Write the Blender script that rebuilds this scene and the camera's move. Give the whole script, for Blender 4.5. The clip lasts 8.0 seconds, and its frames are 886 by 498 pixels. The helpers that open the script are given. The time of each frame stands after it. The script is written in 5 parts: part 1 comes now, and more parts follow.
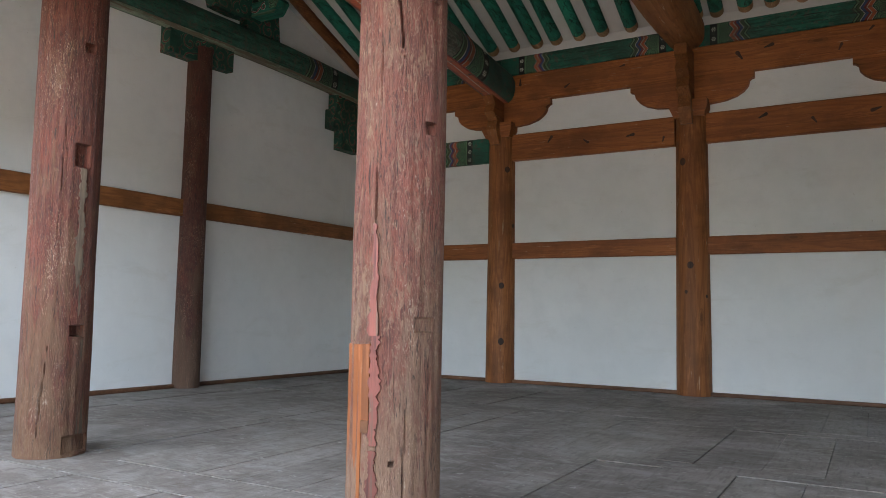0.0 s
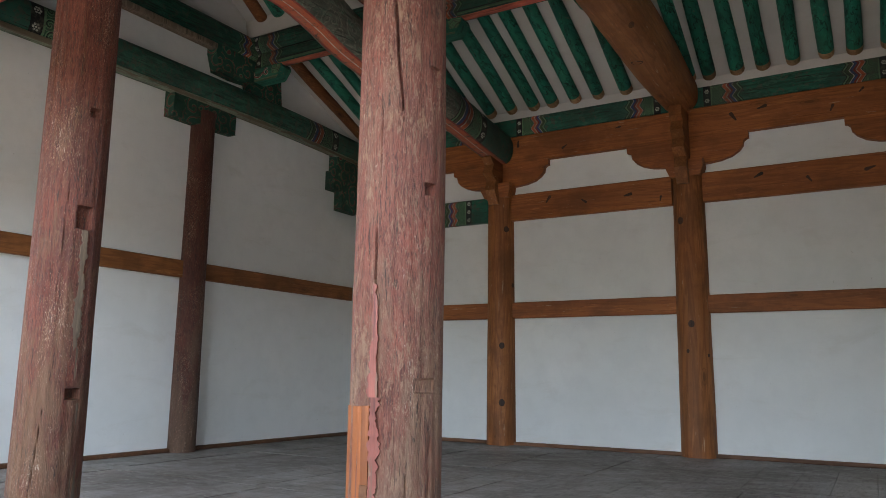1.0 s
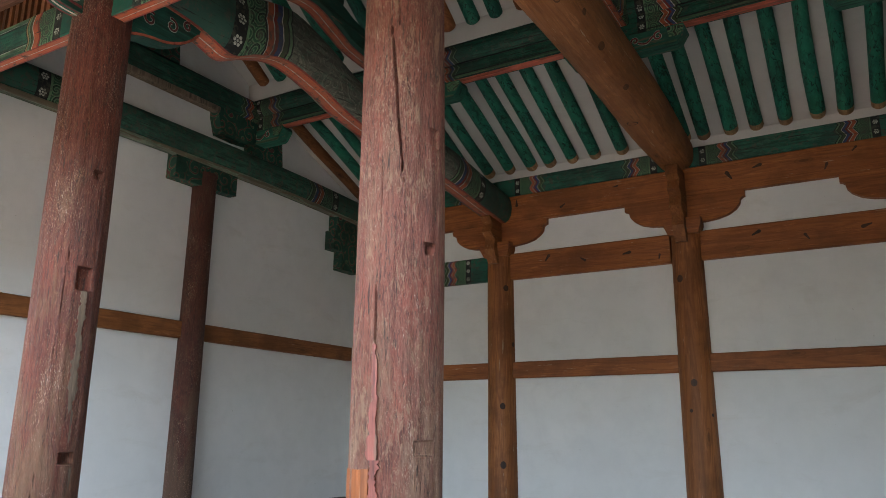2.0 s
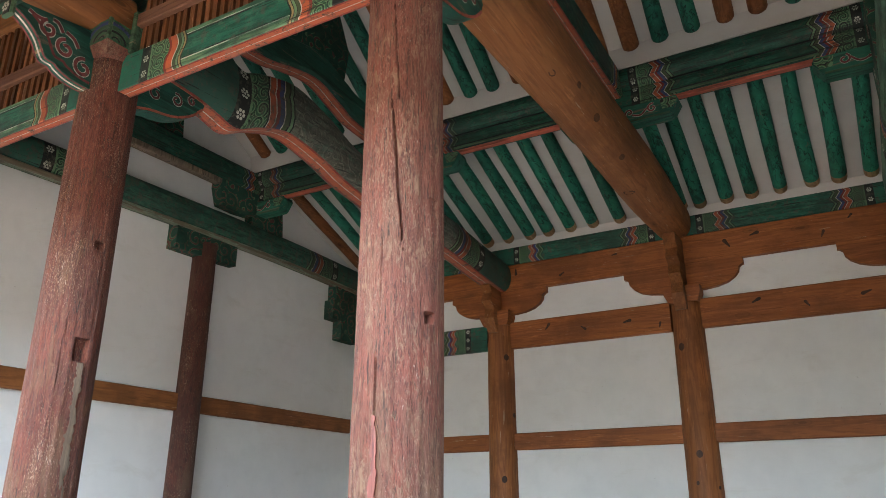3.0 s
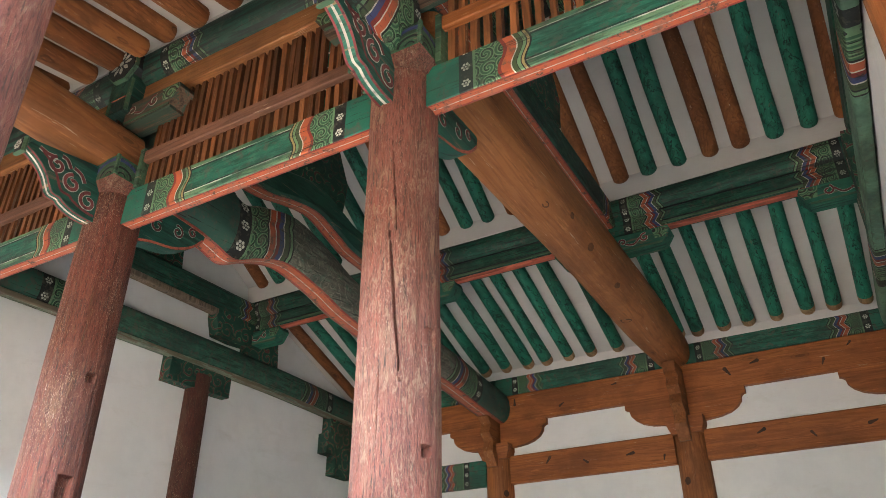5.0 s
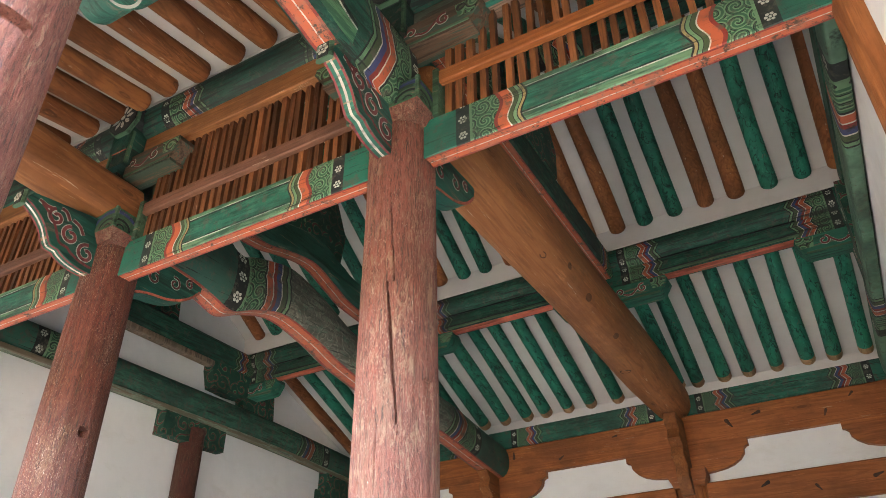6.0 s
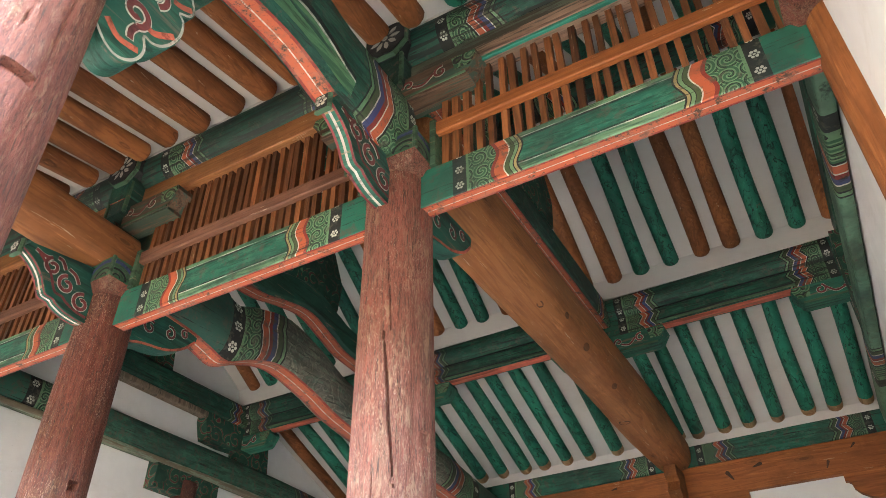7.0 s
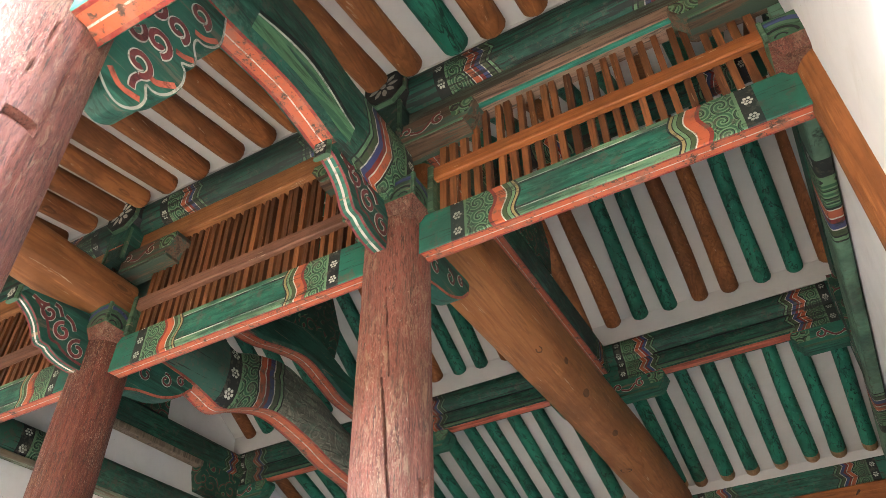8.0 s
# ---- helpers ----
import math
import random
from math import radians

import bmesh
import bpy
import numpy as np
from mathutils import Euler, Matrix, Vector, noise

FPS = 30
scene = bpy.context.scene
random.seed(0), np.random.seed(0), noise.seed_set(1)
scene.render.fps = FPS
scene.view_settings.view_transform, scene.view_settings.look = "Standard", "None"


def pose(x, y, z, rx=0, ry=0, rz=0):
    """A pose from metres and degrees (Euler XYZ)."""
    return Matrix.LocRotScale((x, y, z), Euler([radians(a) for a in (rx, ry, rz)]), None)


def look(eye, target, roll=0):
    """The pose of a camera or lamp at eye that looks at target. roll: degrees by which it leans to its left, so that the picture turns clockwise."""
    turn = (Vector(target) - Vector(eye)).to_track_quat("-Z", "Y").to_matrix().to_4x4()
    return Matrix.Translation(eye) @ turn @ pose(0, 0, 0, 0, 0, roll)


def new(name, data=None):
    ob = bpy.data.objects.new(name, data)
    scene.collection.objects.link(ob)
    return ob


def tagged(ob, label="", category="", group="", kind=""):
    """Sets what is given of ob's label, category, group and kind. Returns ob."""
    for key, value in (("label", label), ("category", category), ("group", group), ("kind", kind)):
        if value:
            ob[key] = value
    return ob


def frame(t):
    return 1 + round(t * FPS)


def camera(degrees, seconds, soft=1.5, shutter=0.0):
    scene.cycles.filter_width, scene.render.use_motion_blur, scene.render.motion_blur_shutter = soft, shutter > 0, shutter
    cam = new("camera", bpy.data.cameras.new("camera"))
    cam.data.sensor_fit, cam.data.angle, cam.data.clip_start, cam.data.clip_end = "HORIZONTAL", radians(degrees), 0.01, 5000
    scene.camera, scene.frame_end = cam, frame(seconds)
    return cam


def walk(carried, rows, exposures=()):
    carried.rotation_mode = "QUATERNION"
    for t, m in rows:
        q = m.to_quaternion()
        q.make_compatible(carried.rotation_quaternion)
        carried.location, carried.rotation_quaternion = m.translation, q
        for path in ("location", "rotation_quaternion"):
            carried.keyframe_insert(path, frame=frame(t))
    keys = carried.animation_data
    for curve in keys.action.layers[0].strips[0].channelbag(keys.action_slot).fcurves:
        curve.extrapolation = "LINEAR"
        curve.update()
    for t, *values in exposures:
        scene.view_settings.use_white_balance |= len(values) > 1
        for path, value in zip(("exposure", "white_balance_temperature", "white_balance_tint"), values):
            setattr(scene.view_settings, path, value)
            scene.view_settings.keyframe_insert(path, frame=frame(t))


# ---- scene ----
# ---------------------------------------------------------------- camera
EYE = (0.0, 0.0, 0.90)
cam = camera(61.56, 8.0, soft=0.8)
# seconds, yaw, pitch, roll: a slow tilt up from one spot
TILT = [
    (0, 29.816, 4.904, -0.989),
    (0.5, 29.816, 7.084, -0.869),
    (1, 29.821, 9.508, -0.702),
    (1.5, 29.823, 11.711, -0.568),
    (3, 29.884, 19.370, -0.107),
    (3.5, 29.883, 22.143, -0.015),
    (4, 29.905, 24.730, 0.133),
    (4.5, 29.813, 27.129, 0.157),
    (6, 29.725, 33.203, 0.505),
    (6.5, 29.562, 35.113, 0.508),
    (7, 29.520, 36.992, 0.635),
    (7.5, 29.523, 38.797, 0.773),
    (8, 29.516, 40.473, 0.862),
]
EXPOSURES = [(0, 2.78), (1.5, 2.7), (3.5, 3.56), (4.5, 3.8), (6.5, 4.06), (8, 4.12)]
walk(cam, [(t, pose(*EYE, 90 + pitch, roll, yaw)) for t, yaw, pitch, roll in TILT], EXPOSURES)

# ---------------------------------------------------------------- light
world = bpy.data.worlds.new("sky")
scene.world = world
world.use_nodes = True
wt = world.node_tree
sky = wt.nodes.new("ShaderNodeTexSky")
sky.sky_type, sky.sun_disc = "NISHITA", False
sky.sun_elevation, sky.sun_rotation = radians(68), radians(205)
sky.dust_density, sky.air_density = 3.0, 1.0
wt.links.new(sky.outputs[0], wt.nodes["Background"].inputs[0])
wt.nodes["Background"].inputs[1].default_value = 0.15
sun = new("sun", bpy.data.lights.new("sun", "SUN"))
sun.data.energy, sun.data.angle, sun.data.color = 2.0, radians(6), (1.0, 0.95, 0.88)
sun.matrix_world = look((0, 0, 0), (0.17, 0.366, -1.0))

# added area lamp under the eaves, standing in for sky light at the open front
fill_lamp = new("sky_fill", bpy.data.lights.new("sky_fill", "AREA"))
fill_lamp.data.shape, fill_lamp.data.size, fill_lamp.data.size_y = "RECTANGLE", 5.6, 0.9
fill_lamp.data.energy, fill_lamp.data.color = 100, (0.76, 0.885, 1.0)
fill_lamp.matrix_world = look((-3.3, -1.45, 3.62), (-2.2, 3.0, 0.5))

# ---------------------------------------------------------------- materials
class Nodes:
    """A small writer of node trees: every call returns an output socket."""

    def __init__(self, name):
        self.mat = bpy.data.materials.new(name)
        self.mat.use_nodes = True
        self.tree = self.mat.node_tree
        self.shader = self.tree.nodes["Principled BSDF"]
        self.coord = self.add("ShaderNodeTexCoord")

    def add(self, kind, **values):
        node = self.tree.nodes.new(kind)
        for key, value in values.items():
            setattr(node, key, value)
        return node

    def put(self, value, socket):
        if isinstance(value, bpy.types.NodeSocket):
            self.tree.links.new(value, socket)
        elif isinstance(value, (tuple, list)) and len(value) == 3 and socket.type == "RGBA":
            socket.default_value = (*value, 1)
        else:
            socket.default_value = value

    def m(self, op, a, b=0.0, c=0.0):
        node = self.add("ShaderNodeMath", operation=op)
        for i, value in enumerate((a, b, c)):
            self.put(value, node.inputs[i])
        return node.outputs[0]

    def mix(self, fac, a, b, blend="MIX"):
        node = self.add("ShaderNodeMix", data_type="RGBA", blend_type=blend)
        self.put(fac, node.inputs[0]), self.put(a, node.inputs[6]), self.put(b, node.inputs[7])
        return node.outputs[2]

    def ramp(self, fac, stops, mode="LINEAR"):
        node = self.add("ShaderNodeValToRGB")
        ramp = node.color_ramp
        ramp.interpolation = mode
        while len(ramp.elements) < len(stops):
            ramp.elements.new(0.5)
        for el, (at, col) in zip(ramp.elements, stops):
            el.position = at
            el.color = (*col, 1) if isinstance(col, tuple) else (col, col, col, 1)
        self.put(fac, node.inputs[0])
        return node.outputs[0]

    def scaled(self, vector, scale):
        node = self.add("ShaderNodeMapping")
        self.put(vector, node.inputs[0])
        node.inputs[3].default_value = scale
        return node.outputs[0]

    def shifted(self):
        """Object coordinates, moved by the object's own random number so that repeats differ."""
        info = self.add("ShaderNodeObjectInfo")
        node = self.add("ShaderNodeVectorMath", operation="ADD")
        self.put(self.coord.outputs["Object"], node.inputs[0])
        off = self.add("ShaderNodeCombineXYZ")
        rnd = self.m("MULTIPLY", info.outputs["Random"], 37.0)
        self.put(rnd, off.inputs[0]), self.put(rnd, off.inputs[1])
        self.put(off.outputs[0], node.inputs[1])
        return node.outputs[0], info.outputs["Random"]

    def noise(self, vector, scale, detail=4.0, rough=0.6, distort=0.0, color=False):
        node = self.add("ShaderNodeTexNoise")
        self.put(vector, node.inputs["Vector"])
        node.inputs["Scale"].default_value, node.inputs["Detail"].default_value = scale, detail
        node.inputs["Roughness"].default_value, node.inputs["Distortion"].default_value = rough, distort
        return node.outputs[1 if color else 0]

    def cells(self, vector, scale, feature="F1"):
        node = self.add("ShaderNodeTexVoronoi", feature=feature)
        self.put(vector, node.inputs["Vector"])
        node.inputs["Scale"].default_value = scale
        return node.outputs["Distance"]

    def spiral_field(self, vector, scale, turns=3.6, spread=0.35, flat=True):
        """0 to 1 across each arm of small spirals that fill the plane (flat) or the space."""
        node = self.add("ShaderNodeTexVoronoi", voronoi_dimensions="2D" if flat else "3D")
        self.put(vector, node.inputs["Vector"])
        node.inputs["Scale"].default_value, node.inputs["Randomness"].default_value = scale, spread
        away = self.add("ShaderNodeVectorMath", operation="SUBTRACT")
        self.put(vector, away.inputs[0]), self.put(node.outputs["Position"], away.inputs[1])
        xyz = self.add("ShaderNodeSeparateXYZ")
        self.put(away.outputs[0], xyz.inputs[0])
        if flat:
            angle = self.m("ARCTAN2", xyz.outputs[1], xyz.outputs[0])
        else:
            angle = self.m("ARCTAN2", xyz.outputs[2], self.m("ADD", xyz.outputs[0], xyz.outputs[1]))
        return self.m("FRACT", self.m("ADD", self.m("MULTIPLY", node.outputs["Distance"], turns), self.m("DIVIDE", angle, 2 * math.pi)))

    def done(self, color, rough=0.7, bump=None, strength=0.3, distance=0.01, metal=0.0, spec=0.5):
        self.put(color, self.shader.inputs["Base Color"])
        self.put(rough, self.shader.inputs["Roughness"])
        self.shader.inputs["Metallic"].default_value = metal
        self.shader.inputs["Specular IOR Level"].default_value = spec
        if bump is not None:
            node = self.add("ShaderNodeBump")
            node.inputs["Strength"].default_value, node.inputs["Distance"].default_value = strength, distance
            self.put(bump, node.inputs["Height"])
            self.put(node.outputs[0], self.shader.inputs["Normal"])
        return self.mat


def plaster_material(name, tone):
    n = Nodes(name)
    p = n.coord.outputs["Object"]
    big = n.noise(p, 0.7, 5, 0.6)
    mid = n.noise(p, 4.0, 6, 0.65)
    col = n.mix(n.ramp(big, [(0.35, 0.0), (0.7, 1.0)]), tone, tuple(c * 0.9 for c in tone))
    col = n.mix(n.ramp(mid, [(0.45, 0.0), (0.8, 0.6)]), col, tuple(c * 0.84 for c in tone))
    smear = n.noise(n.scaled(p, (0.9, 0.9, 2.6)), 1.6, 7, 0.7, 0.6)
    col = n.mix(n.ramp(smear, [(0.56, 0.0), (0.72, 0.5)]), col, tuple(c * k for c, k in zip(tone, (0.80, 0.78, 0.74))))
    specks = n.ramp(n.noise(p, 30, 2), [(0.74, 0.0), (0.78, 0.5)])
    col = n.mix(specks, col, (0.45, 0.42, 0.38))
    return n.done(col, 0.85, n.m("ADD", mid, n.m("MULTIPLY", n.noise(p, 60, 3), 0.3)), 0.25, 0.01, spec=0.25)


def timber_material(name, light, dark, axis=0, rough=0.6, knots=0.6, spread=0.14):
    """Planed pine: rings drawn out along one axis, a few knots, grime."""
    n = Nodes(name)
    p, rnd = n.shifted()
    scale = [7.0, 7.0, 7.0]
    scale[axis] = 0.5
    q = n.scaled(p, scale)
    broad = n.noise(q, 0.8, 3, 0.5, 0.6)
    fine = n.noise(q, 6.0, 5, 0.7, 0.3)
    rings = n.m("SINE", n.m("MULTIPLY", broad, 58.0))
    col = n.mix(n.ramp(rings, [(0.0, 0.0), (1.0, 0.65)]), light, dark)
    blush = n.noise(n.scaled(p, [0.4 * c for c in scale]), 0.9, 4, 0.6, 0.5)
    col = n.mix(n.ramp(blush, [(0.42, 0.0), (0.62, 0.6)]), col, tuple(c * 0.75 for c in dark))
    col = n.mix(n.ramp(fine, [(0.53, 0.0), (0.66, 0.55)]), col, tuple(c * 0.55 for c in dark))
    pale = n.noise(n.scaled(p, [3.0 * c for c in scale]), 1.3, 6, 0.75)
    col = n.mix(n.ramp(pale, [(0.57, 0.0), (0.65, 0.45)]), col, tuple(min(1, c * 1.5 + 0.02) for c in light))
    scar = n.noise(n.scaled(p, [5.0 * c for c in scale]), 1.0, 4, 0.7)
    col = n.mix(n.ramp(scar, [(0.66, 0.0), (0.69, 0.55)]), col, (0.55, 0.42, 0.30))
    wide = [1.0, 1.0, 1.0]
    wide[axis] = 0.35
    spot = n.cells(n.scaled(p, wide), 4.2)
    eye = n.ramp(spot, [(0.0, knots), (0.07, 0.9 * knots), (0.085, 0.35 * knots), (0.12, 0.3 * knots), (0.14, 0.7 * knots), (0.155, 0.15 * knots), (0.24, 0.0)])
    col = n.mix(eye, col, tuple(c * 0.28 for c in dark))
    dirt = n.noise(p, 1.6, 5, 0.65)
    col = n.mix(n.ramp(dirt, [(0.47, 0.0), (0.62, 0.55)]), col, tuple(c * 0.6 for c in dark))
    tone = n.m("ADD", 1.0 - spread, n.m("MULTIPLY", rnd, 2 * spread))
    col = n.mix(1.0, col, tone, "MULTIPLY")
    return n.done(col, rough, n.m("ADD", fine, n.m("MULTIPLY", rings, 0.15)), 0.5, 0.008, spec=0.35)


def column_paint_material(name, paint, bare, amount):
    """Old red paint, worn through along the fibres to bare wood, with pale flecks and darker blotches."""
    n = Nodes(name)
    p, rnd = n.shifted()
    fibre = n.noise(n.scaled(p, (110, 110, 16)), 1.0, 7, 0.78, 0.6)
    worn = n.noise(n.scaled(p, (34, 34, 9)), 1.0, 10, 0.84, 0.8)
    blot = n.noise(n.scaled(p, (4.5, 4.5, 2.0)), 1.0, 6, 0.65, 0.4)
    col = n.mix(n.ramp(blot, [(0.32, 0.0), (0.68, 1.0)]), tuple(c * 1.18 for c in paint), tuple(c * 0.66 for c in paint))
    warm = n.noise(n.scaled(p, (9, 9, 3)), 1.0, 6, 0.7)
    col = n.mix(n.ramp(warm, [(0.5, 0.0), (0.68, 0.6)]), col, (paint[0] * 1.5, paint[1] * 1.15, paint[2] * 1.1))
    col = n.mix(n.ramp(fibre, [(0.40, 0.85), (0.5, 0.0)]), col, tuple(c * 0.3 for c in paint))
    split = n.add("ShaderNodeSeparateXYZ")
    n.put(n.coord.outputs["Object"], split.inputs[0])
    foot = n.m("MULTIPLY", n.m("MAXIMUM", n.m("SUBTRACT", 0.45, split.outputs[2]), 0.0), 0.22)
    # the lower two metres have lost more of their red: brown wood shows in drifting patches
    rubbed = n.noise(n.scaled(p, (6.5, 6.5, 1.6)), 1.0, 8, 0.75, 0.7)
    reach = n.m("MULTIPLY", n.m("MAXIMUM", n.m("SUBTRACT", 1.5, split.outputs[2]), -0.4), 0.085)
    col = n.mix(n.ramp(n.m("ADD", rubbed, reach), [(0.5, 0.0), (0.66, 0.85)]), col, tuple(c * 0.8 for c in bare))
    col = n.mix(n.ramp(fibre, [(0.56, 0.0), (0.62, 0.5)]), col, tuple(c * 1.1 for c in bare))
    level = n.m("ADD", n.m("ADD", n.m("MULTIPLY", worn, 0.78), n.m("MULTIPLY", blot, 0.24)), foot)
    col = n.mix(n.ramp(level, [(amount, 0.0), (amount + 0.04, 0.8)]), col, bare)
    check = n.m("ABSOLUTE", n.m("SUBTRACT", n.noise(n.scaled(p, (24, 24, 1.3)), 1.0, 5, 0.6, 0.3), 0.5))
    broken = n.noise(n.scaled(p, (12, 12, 3)), 1.0, 4, 0.6)
    check = n.m("ADD", check, n.m("MULTIPLY", n.m("MAXIMUM", n.m("SUBTRACT", 0.56, broken), 0.0), 0.3))
    col = n.mix(n.ramp(check, [(0.004, 0.9), (0.011, 0.0)]), col, (0.022, 0.013, 0.01))
    grey = n.noise(n.scaled(p, (70, 70, 5)), 1.0, 7, 0.75)
    col = n.mix(n.ramp(grey, [(0.37, 0.9), (0.41, 0.0)]), col, (0.04, 0.024, 0.017))
    group = n.noise(n.scaled(p, (5, 5, 2.2)), 1.0, 4, 0.6)
    drift = n.m("MULTIPLY", n.m("SUBTRACT", group, 0.5), 0.35)
    fleck = n.m("ADD", n.noise(n.scaled(p, (190, 190, 60)), 1.0, 5, 0.75, 0.5), drift)
    col = n.mix(n.ramp(fleck, [(0.595, 0.0), (0.635, 0.7)]), col, (0.36, 0.23, 0.155))
    chip = n.m("ADD", n.noise(n.scaled(p, (62, 62, 17)), 1.0, 7, 0.8, 0.8), drift)
    col = n.mix(n.ramp(chip, [(0.65, 0.0), (0.67, 0.85)]), col, (0.47, 0.37, 0.29))
    bump = n.m("ADD", n.m("MULTIPLY", fibre, 0.8), n.m("MULTIPLY", worn, 1.0))
    return n.done(col, 0.6, bump, 1.0, 0.012, spec=0.4)


def paint_material(name, tone, wear=(0.16, 0.12, 0.08), axis=0, amount=0.66, rough=0.6, cracks=0.0):
    """Mineral paint on timber, a little patchy, cracked along the grain."""
    n = Nodes(name)
    p, rnd = n.shifted()
    scale = [16.0, 16.0, 16.0]
    scale[axis] = 1.1
    grain = n.noise(n.scaled(p, scale), 1.0, 7, 0.7, 0.3)
    patch = n.noise(p, 2.4, 5, 0.6)
    col = n.mix(n.ramp(patch, [(0.42, 0.0), (0.62, 1.0)]), tuple(c * 1.1 for c in tone), tuple(c * 0.7 for c in tone))
    col = n.mix(n.ramp(grain, [(0.38, 0.85), (0.48, 0.0)]), col, tuple(c * 0.28 for c in tone))
    light = n.noise(n.scaled(p, [2.2 * c for c in scale]), 1.0, 6, 0.75)
    col = n.mix(n.ramp(light, [(0.55, 0.0), (0.63, 0.5)]), col, tuple(min(1, c * 1.6 + 0.01) for c in tone))
    col = n.mix(n.ramp(grain, [(amount - 0.06, 0.0), (amount - 0.02, 0.85)]), col, wear)
    if cracks:
        along = [11.0, 11.0, 11.0]
        along[axis] = 0.6
        check = n.m("ABSOLUTE", n.m("SUBTRACT", n.noise(n.scaled(p, along), 1.0, 3, 0.5), 0.5))
        col = n.mix(n.ramp(check, [(0.006, cracks), (0.014, 0.0)]), col, tuple(c * 0.12 for c in tone))
    col = n.mix(1.0, col, n.m("ADD", 0.8, n.m("MULTIPLY", rnd, 0.4)), "MULTIPLY")
    return n.done(col, rough, grain, 0.7, 0.008, spec=0.4)


BLACK, WHITE = (0.01, 0.011, 0.011), (0.52, 0.5, 0.43)
GREEN, LEAFY, PALE = (0.016, 0.115, 0.074), (0.03, 0.10, 0.05), (0.13, 0.235, 0.125)
ORANGE, RED, BLUE, OLIVE = (0.42, 0.095, 0.038), (0.2, 0.024, 0.018), (0.042, 0.055, 0.15), (0.05, 0.075, 0.032)


def motif_material(name, field=GREEN, lines=True, start=0.10, dim=1.0, chevron=False, wear_at=0.58, zig=0.07, stretch=1.0, rubbed=0.45, streaks=0.37, end_field=None, swirls=False):
    """Painted beam: bands, flowers, scrolls and waves at the ends, a plain field between. UV: metres from the end, metres up."""
    n = Nodes(name)
    uv = n.add("ShaderNodeSeparateXYZ")
    n.put(n.coord.outputs["UV"], uv.inputs[0])
    u, v = n.m("DIVIDE", uv.outputs[0], stretch), n.m("DIVIDE", uv.outputs[1], stretch)
    p = n.coord.outputs["Object"]
    wear = n.noise(p, 14, 6, 0.7)
    u0 = n.m("SUBTRACT", u, start)
    # flowers in the black band
    band = 0.085
    fu = n.m("SUBTRACT", u0, band / 2)
    fv = n.m("SUBTRACT", n.m("FRACT", n.m("DIVIDE", v, 0.115)), 0.5)
    fv = n.m("MULTIPLY", fv, 0.115)
    rad = n.m("SQRT", n.m("ADD", n.m("MULTIPLY", fu, fu), n.m("MULTIPLY", fv, fv)))
    fold = n.m("SUBTRACT", n.m("PINGPONG", n.m("ADD", n.m("ARCTAN2", fv, fu), math.pi), math.pi / 6), 0.0)
    pu = n.m("SUBTRACT", n.m("MULTIPLY", rad, n.m("COSINE", fold)), 0.0195)
    pv = n.m("MULTIPLY", rad, n.m("SINE", fold))
    petal = n.m("SQRT", n.m("ADD", n.m("MULTIPLY", pu, pu), n.m("MULTIPLY", pv, pv)))
    flower = n.m("MAXIMUM", n.m("LESS_THAN", petal, 0.0085), n.m("LESS_THAN", rad, 0.007))
    # scrolls: small spirals side by side
    vec = n.add("ShaderNodeCombineXYZ")
    n.put(u, vec.inputs[0]), n.put(v, vec.inputs[1])
    ring = n.spiral_field(vec.outputs[0], 10.5, 2.3)
    scroll = n.ramp(ring, [(0.0, BLACK), (0.13, PALE), (0.34, LEAFY), (0.66, PALE), (0.84, BLACK), (0.9, LEAFY)], "CONSTANT")
    # waves
    if chevron:
        wave = n.m("MULTIPLY", n.m("PINGPONG", v, zig), 0.05 / zig)
    else:
        wave = n.m("MULTIPLY", n.m("SINE", n.m("MULTIPLY", v, 25.0)), 0.02)
    uw = n.m("ADD", u0, wave)
    plain = [(0.0, RED), (0.04, ORANGE), (0.15, WHITE), (0.165, OLIVE), (0.215, BLACK), (0.225, PALE), (0.265, BLACK), (0.275, (0.30, 0.22, 0.10)),
             (0.305, BLACK)]
    stops = plain if not chevron else [(0.0, BLACK), (0.02, WHITE), (0.035, ORANGE), (0.115, WHITE), (0.13, RED), (0.18, BLUE), (0.25, WHITE), (0.265, OLIVE),
             (0.33, BLACK), (0.35, PALE), (0.39, BLACK)]
    waves = n.ramp(n.m("DIVIDE", n.m("SUBTRACT", uw, 0.25), 0.5), stops, "CONSTANT")
    # the field with its border lines
    if lines:
        edge = n.ramp(n.m("DIVIDE", v, 0.3), [(0.0, PALE), (0.16, WHITE), (0.185, BLACK), (0.225, field), (0.73, BLACK), (0.775, WHITE), (0.8, PALE)], "CONSTANT")
    else:
        edge = field
    grain = n.noise(n.scaled(p, (1.0, 1.0, 9.0)), 3.0, 6, 0.65, 0.4)
    mottled = n.mix(n.ramp(grain, [(0.44, 0.0), (0.6, 0.85)]), edge, tuple(c * 0.4 for c in field))
    rub = n.noise(n.scaled(p, (5.0, 5.0, 12.0)), 1.4, 7, 0.75)
    mottled = n.mix(n.ramp(rub, [(0.5, 0.0), (0.6, rubbed)]), mottled, (0.07, 0.19, 0.125))
